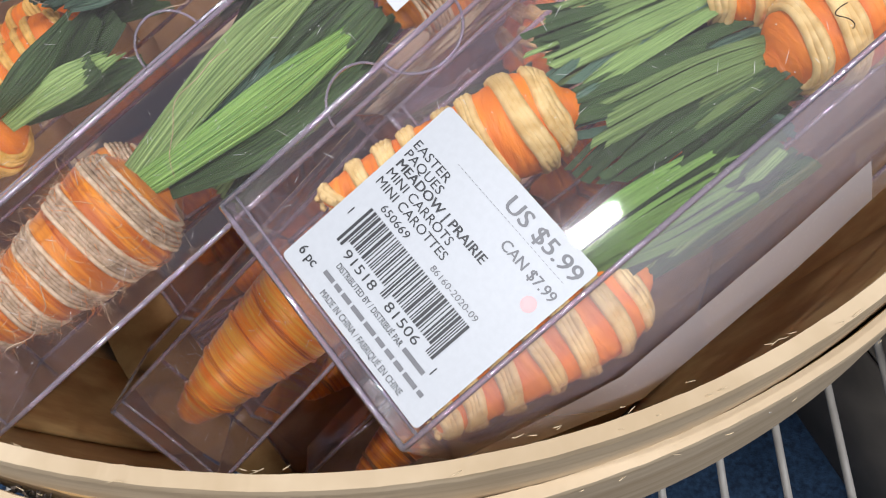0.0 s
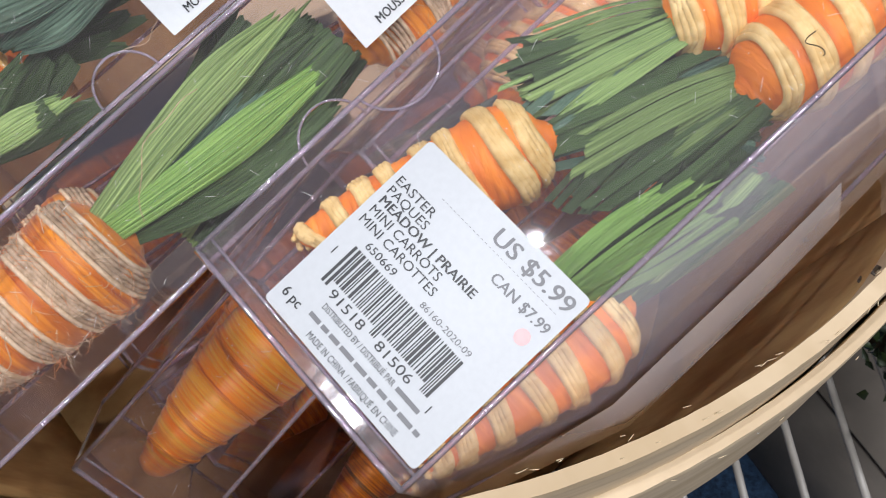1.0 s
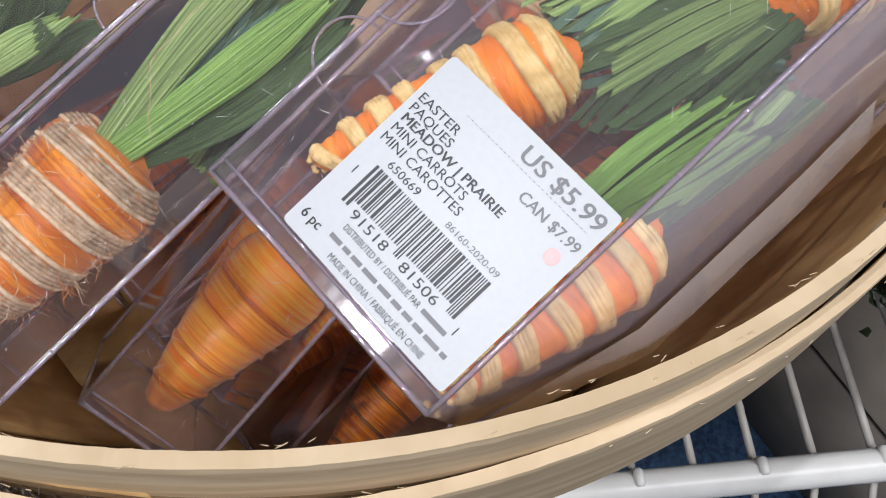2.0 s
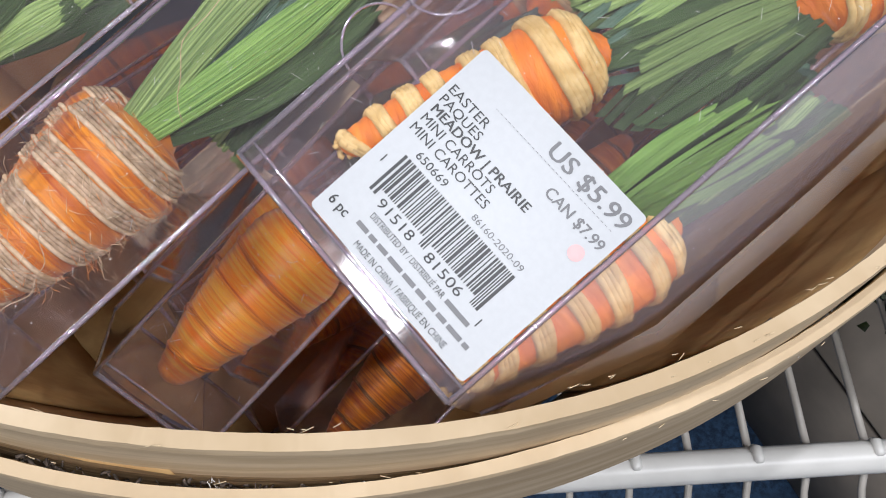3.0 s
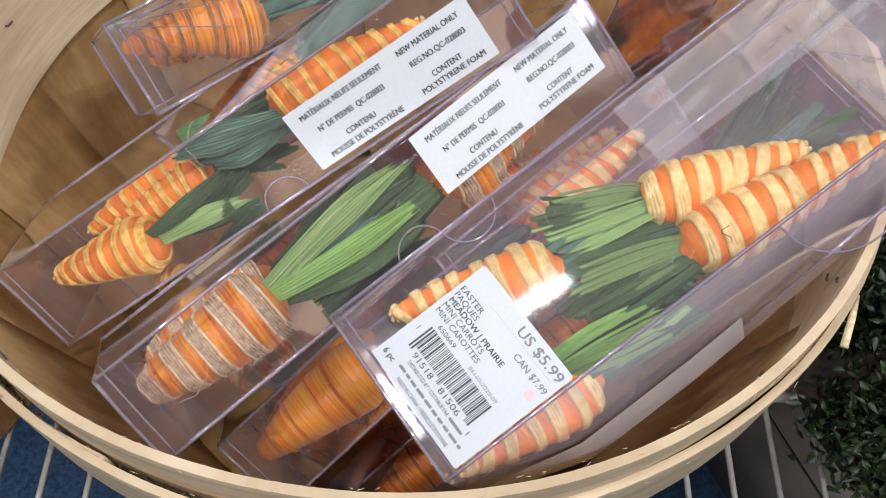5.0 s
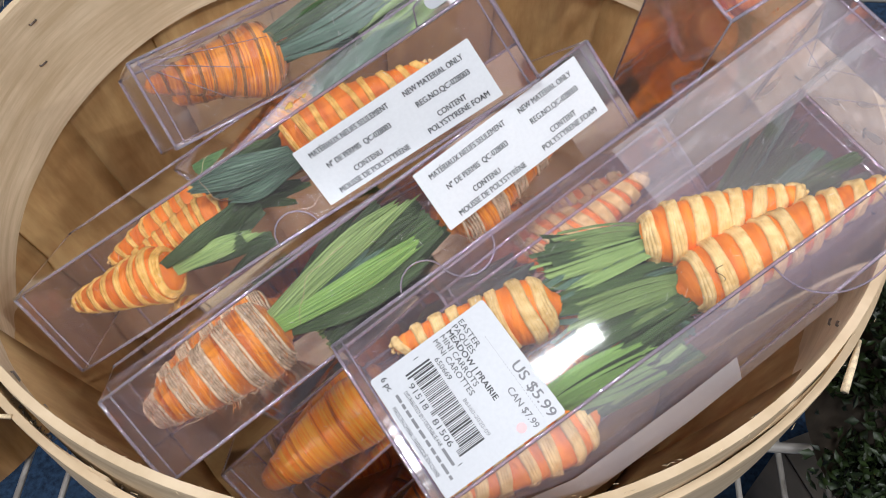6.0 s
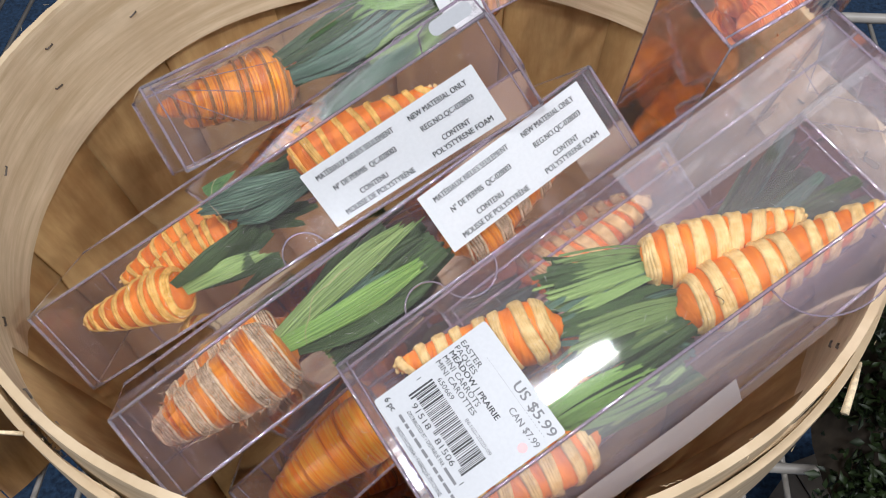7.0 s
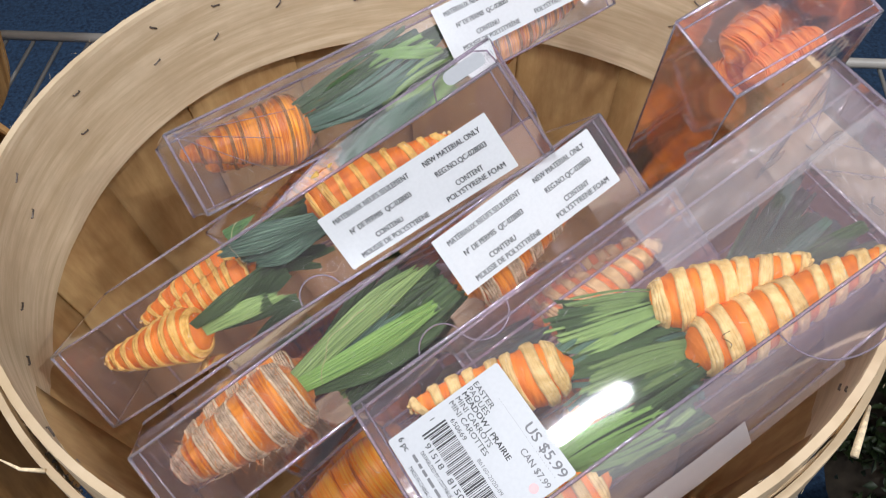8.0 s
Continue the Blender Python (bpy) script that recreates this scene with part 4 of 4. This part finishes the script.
bunch_of(C8, D, (((0.0560, 0.0160, -0.0050), (0.1200, 0.0080, -0.0060), 0.006, 0.0130, DARK), ((0.0620, 0.0260, -0.0120), (0.1300, 0.0300, -0.0110), 0.006, 0.0130, DARK), ((0.0950, 0.0140, -0.0050), (0.1330, 0.0120, -0.0040), 0.003, 0.0050, BRIGHT), ((0.0600, 0.0220, -0.0070), (0.1280, 0.0180, -0.0070), 0.006, 0.0120, TEAL), ((0.1100, 0.0100, -0.0030), (0.1360, 0.0200, -0.0030), 0.002, 0.0060, BRIGHT), ((0.1050, 0.0300, -0.0060), (0.1420, 0.0240, -0.0050), 0.002, 0.0060, GREEN)), torn=True)
CORAL = "coral sisal carrot, tightly wound and fuzzy"
carrot(E, (0.0100, 0.0590, -0.0200), (0.0110, 0.0230, -0.0220), 0.0098, "rust", 17, (), bands=8, label=CORAL, fuzz=160, blunt=0.3)
carrot(E, (0.0280, 0.0460, -0.0160), (0.0220, 0.0210, -0.0200), 0.0098, "rust", 18, (), bands=6, label=CORAL, fuzz=120, blunt=0.3)
carrot(E, (0.0100, 0.0150, -0.0340), (0.0290, 0.0152, -0.1060), 0.0140, "rust", 19, ((DARK, 12),), (0.0340, 0.0150, -0.150), bands=9, label=CORAL, fuzz=520, blunt=0.16, leaf_wide=0.006)
carrot(E, (0.0190, 0.0400, -0.0360), (0.0270, 0.0170, -0.0640), 0.0115, "rust", 30, (), bands=7, label=CORAL, fuzz=300, blunt=0.3)
carrot(E, (0.0200, 0.0520, -0.1750), (0.0200, 0.0450, -0.1100), 0.0150, "rust", 31, (), None, bands=5, label=CORAL, leaf_wide=0.010, fan_wide=0.3)
carrot(E, (0.0200, 0.0450, -0.0950), (0.0240, 0.0250, -0.1350), 0.0120, "rust", 32, ((DARK, 14),), (0.0300, 0.0120, -0.190), bands=5, label=CORAL, leaf_wide=0.010, fan_wide=0.3)
carrot(U, (0.0040, 0.0200, -0.0190), (0.0720, 0.0240, -0.0190), 0.0165, "gold", 20, ((DARK, 5),), (0.120, 0.0200, -0.020), bands=5, label="shiny orange wound carrot", blunt=0.6, fuzz=40)
V = clear_box(axes((-0.0740, 0.0960, 0.0860), (0.74, 0.62, 0.26), (0.69, -0.50, -0.50)), NARROW, 0.060, "clear plastic box of orange carrots deep in the basket", seed=8, length=0.19, specks=0)
Q = clear_box(axes((-0.0262, 0.1492, 0.2361), (0.744, 0.638, 0.198), (0.593, -0.493, -0.637)), NARROW, 0.060, "clear plastic box of pale striped carrots under the labelled box", seed=9, length=0.122, specks=40, film=HAZY_FILM, airy=True)
carrot(Q, (0.1080, 0.0190, -0.0150), (0.0450, 0.0200, -0.0160), 0.0125, "strap", 61, ((DARK, 9), (TEAL, 3)), (0.0060, 0.0200, -0.018), bands=8, label=STRIPED, leaf_wide=0.006)
carrot(Q, (0.1100, 0.0200, -0.0430), (0.0480, 0.0200, -0.0430), 0.0125, "strap", 62, ((DARK, 6),), (0.0100, 0.0200, -0.040), bands=8, label=STRIPED, leaf_wide=0.006)
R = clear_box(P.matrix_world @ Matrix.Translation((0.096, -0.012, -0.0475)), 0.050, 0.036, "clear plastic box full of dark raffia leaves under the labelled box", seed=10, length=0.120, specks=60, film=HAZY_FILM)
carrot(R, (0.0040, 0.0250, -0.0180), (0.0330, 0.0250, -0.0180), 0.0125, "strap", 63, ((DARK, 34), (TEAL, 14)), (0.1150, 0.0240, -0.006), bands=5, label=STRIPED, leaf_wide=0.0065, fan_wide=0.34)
WOUND = "orange wound carrot deep in the basket"
carrot(V, (0.0080, 0.0200, -0.0190), (0.0720, 0.0200, -0.0190), 0.0160, "sisal", 22, ((DARK, 5),), (0.120, 0.0200, -0.020), bands=5, label=WOUND)
carrot(V, (0.1800, 0.0200, -0.0190), (0.1200, 0.0200, -0.0190), 0.0150, "sisal", 23, (), bands=5, label=WOUND)
for i, off in enumerate((-0.066, -0.022, 0.022, 0.066)):
    c = Vector((BC[0], BC[1], 0.125)) + Vector((0.62, -0.785, 0)) * (off - 0.0198) - Vector((0.785, 0.62, 0)) * 0.117
    low = clear_box(axes(c, (0.785, 0.62, 0), (0.62, -0.785, 0)), NARROW, 0.0723, "clear plastic box of orange carrots deep in the basket", seed=40 + i, specks=0)
    for j, (a0, a1, w) in enumerate(((0.015, 0.085, -0.019), (0.215, 0.145, -0.019), (0.020, 0.090, -0.052))):
        carrot(low, (a0, 0.0198, w), (a1, 0.0198, w), 0.016, "sisal", 50 + 3 * i + j, ((DARK, 6),), (a1 + (a1 - a0) * 0.7, 0.0198, w), bands=4, label=WOUND, leaf_wide=0.012)
carrot(U, (0.0100, 0.0200, -0.0460), (0.0720, 0.0200, -0.0440), 0.0130, "gold", 21, (), bands=5, label="shiny orange wound carrot")


# ---- shelf and neighbours ----
def wire_shelf():
    s = thing("wire_shelf", pose(0, 0, 0.036), "white enamelled wire shelf under the basket", "shelf")
    rail = lambda y, z, r, name: part(name, tube(bmesh.new(), [(-0.75, y, z), (-0.2, y, z), (0.3, y, z), (0.75, y, z)], r, 14), ENAMEL if name == "front_rail" else SHADED_ENAMEL, s)
    rail(0.088, -0.005, 0.0072, "front_rail")
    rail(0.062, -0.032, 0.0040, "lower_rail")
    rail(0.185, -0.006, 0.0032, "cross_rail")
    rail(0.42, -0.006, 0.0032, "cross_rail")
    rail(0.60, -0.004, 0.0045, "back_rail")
    for i in range(50):
        x = -0.64 + 0.0262 * i
        part("wire", tube(bmesh.new(), [(x, 0.092, -0.0085), (x, 0.12, -0.0085), (x, 0.35, -0.0085), (x, 0.605, -0.0085)], 0.0019, 6), SHADED_ENAMEL, s)
        part("wire", tube(bmesh.new(), [(x, 0.091, -0.008), (x, 0.078, -0.022), (x, 0.062, -0.032)], 0.0017, 6), SHADED_ENAMEL, s)
        if i % 2:
            part("wire_end", tube(bmesh.new(), [(x, 0.0865, 0.0020), (x, 0.0875, 0.0022), (x, 0.0925, 0.0018), (x, 0.0940, -0.0020)], [0.0012, 0.0024, 0.0024, 0.0019], 8), ENAMEL, s)


def tub(place, r0, r1, tall, mat, label, hoop_mat, seed):
    """A staved wooden tub beside the basket."""
    t = thing("wooden_tub", place, label, "tub")
    n = 18
    for i in range(n):
        bm = bmesh.new()
        a0, a1 = 2 * math.pi * (i + 0.01) / n, 2 * math.pi * (i + 0.99) / n
        grid(bm, lambda p, q: ((r0 + (r1 - r0) * q) * math.cos(a0 + (a1 - a0) * p), (r0 + (r1 - r0) * q) * math.sin(a0 + (a1 - a0) * p), tall * q), 4, 4)
        bmesh.ops.solidify(bm, geom=bm.faces[:], thickness=0.005)
        part("stave", bm, mat, t)
    ring_band("hoop", r1 + 0.0005, 0.0035, tall - 0.03, tall + 0.004, hoop_mat, t, "flat hoop round the tub's mouth", seed, circle=True)
    bm = bmesh.new()
    bmesh.ops.create_cone(bm, cap_ends=True, segments=48, radius1=r0 - 0.006, radius2=r0 - 0.006, depth=0.006, matrix=Matrix.Translation((0, 0, 0.006)))
    part("base", bm, mat, t)


def shrub():
    """A dark clipped shrub: twigs and many small leaves, uneven, with gaps."""
    s = thing("artificial_shrub", pose(0.335, 0.20, 0.038), "dark green artificial boxwood beside the basket", "plant")
    rr = random.Random(21)
    bm = bmesh.new()
    tips = []
    for _ in range(230):
        a, e = rr.uniform(0, 6.283), rr.uniform(0.05, 1.4)
        d = Vector((math.cos(a) * math.cos(e), math.sin(a) * math.cos(e), 0.55 * math.sin(e)))
        ln = rr.uniform(0.09, 0.165)
        p0, p1, p2 = Vector((0, 0, 0.005)), d * ln * 0.5 + Vector((rr.uniform(-.01, .01), rr.uniform(-.01, .01), 0.012)), d * ln
        tube(bm, [p0, p1, p2], [0.003, 0.0018, 0.0008], 4)
        tips += [p0.lerp(p1, k) for k in (0.5, 0.8)] + [p1.lerp(p2, k) for k in (0, 0.25, 0.5, 0.75, 1.0, 1.0)]
    tagged(part("twigs", bm, TWIG, s), kind="stuff")
    # dark sheet added in place of the shade deep between the twigs
    bm = bmesh.new()
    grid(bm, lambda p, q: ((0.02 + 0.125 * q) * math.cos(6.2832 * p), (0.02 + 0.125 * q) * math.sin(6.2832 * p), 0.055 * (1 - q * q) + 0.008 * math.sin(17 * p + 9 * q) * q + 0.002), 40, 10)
    part("shade_mound", bm, TWIG, s, "dark mound added for the shaded depth under the leaves")
    bm = bmesh.new()
    for p in tips:
        for _ in range(34):
            c = p + Vector((rr.gauss(0, 0.009), rr.gauss(0, 0.009), abs(rr.gauss(0, 0.007)) + 0.002))
            d = Vector((rr.gauss(0, 1), rr.gauss(0, 1), rr.gauss(0.3, 0.6))).normalized()
            w = d.cross(Vector((rr.gauss(0, 1), rr.gauss(0, 1), rr.gauss(0, 1)))).normalized()
            ln, wd = rr.uniform(0.005, 0.010), rr.uniform(0.0012, 0.0028)
            n = d.cross(w) * 0.0012
            vs = [bm.verts.new(q) for q in (c, c + d * ln * 0.4 + w * wd + n, c + d * ln, c + d * ln * 0.4 - w * wd + n, c + d * ln * 0.5 - n)]
            for q in ((0, 1, 4), (1, 2, 4), (2, 3, 4), (3, 0, 4)):
                bm.faces.new([vs[k] for k in q])
    tagged(part("leaves", bm, LEAF, s, "small dark green leaves"), kind="stuff")


def lower_goods():
    c = thing("carton", pose(0.48, 0.28, FLOOR, 0, 0, 24), "taupe carton on the floor under the shelf", "carton")
    part("body", block(bmesh.new(), -0.10, 0.12, -0.16, 0.16, 0, 0.22, 0.004), CARTON, c)
    part("flap", block(bmesh.new(), -0.10, 0.01, -0.16, 0.16, 0.221, 0.225, 0.001), CARTON, c)
    f = thing("folded_cloth", pose(0.545, 0.27, FLOOR + 0.225, 0, 0, 24), "pale grey folded cloth on the carton", "cloth")
    part("body", block(bmesh.new(), -0.04, 0.04, -0.12, 0.12, 0, 0.03, 0.012), CLOTH, f)


wire_shelf()
tub(pose(-0.376, 0.212, 0.0385), 0.124, 0.124, 0.15, TUB, "brown wooden tub beside the basket", TUB, 9.0)
tub(pose(-0.572, 0.490, 0.0385), 0.130, 0.160, 0.19, SLAT, "pale wooden tub behind the basket", HOOP_BROWN, 11.0)
shrub()
lower_goods()


def curled_hair(name, place, length, bend, mat, label, rad=0.00011):
    t = thing(name, place, label, "fibre")
    pts = [(length * k / 14, bend * math.sin(0.23 * k) + 0.0006 * math.sin(1.1 * k), 0.0006 * math.sin(0.7 * k)) for k in range(15)]
    part("hair", tube(bmesh.new(), pts, rad, 5), mat, t)


def stray_fibre():
    t = thing("stray_fibre", pose(0.0726, 0.1330, 0.2835), "dark curled fibre lying on a carrot box", "fibre")
    pts = [(0.0016 * math.sin(k * 0.55 + 2.2), 0.0032 - 0.0068 * k / 12, 0.0003 * math.sin(k)) for k in range(13)]
    part("hair", tube(bmesh.new(), pts, 0.00013, 5), TWIG, t)


stray_fibre()
for along, across, turn, length, bend in ((0.074, 0.022, 25, 0.034, 0.006), (0.016, 0.026, 20, 0.020, -0.004)):
    curled_hair("loose_fibre", B.matrix_world @ Matrix.Translation((along, -across, -0.0012)) @ Matrix.Rotation(radians(turn), 4, "Z"), length, bend, JUTE, "thin curled jute fibre inside a carrot box")
for along, across, turn, length, bend in ((0.100, 0.014, 70, 0.020, 0.006), (0.122, 0.034, 20, 0.018, -0.005)):
    curled_hair("loose_fibre", A.matrix_world @ Matrix.Translation((along, -across, -0.0012)) @ Matrix.Rotation(radians(turn), 4, "Z"), length, bend, JUTE, "thin curled jute fibre inside a carrot box")
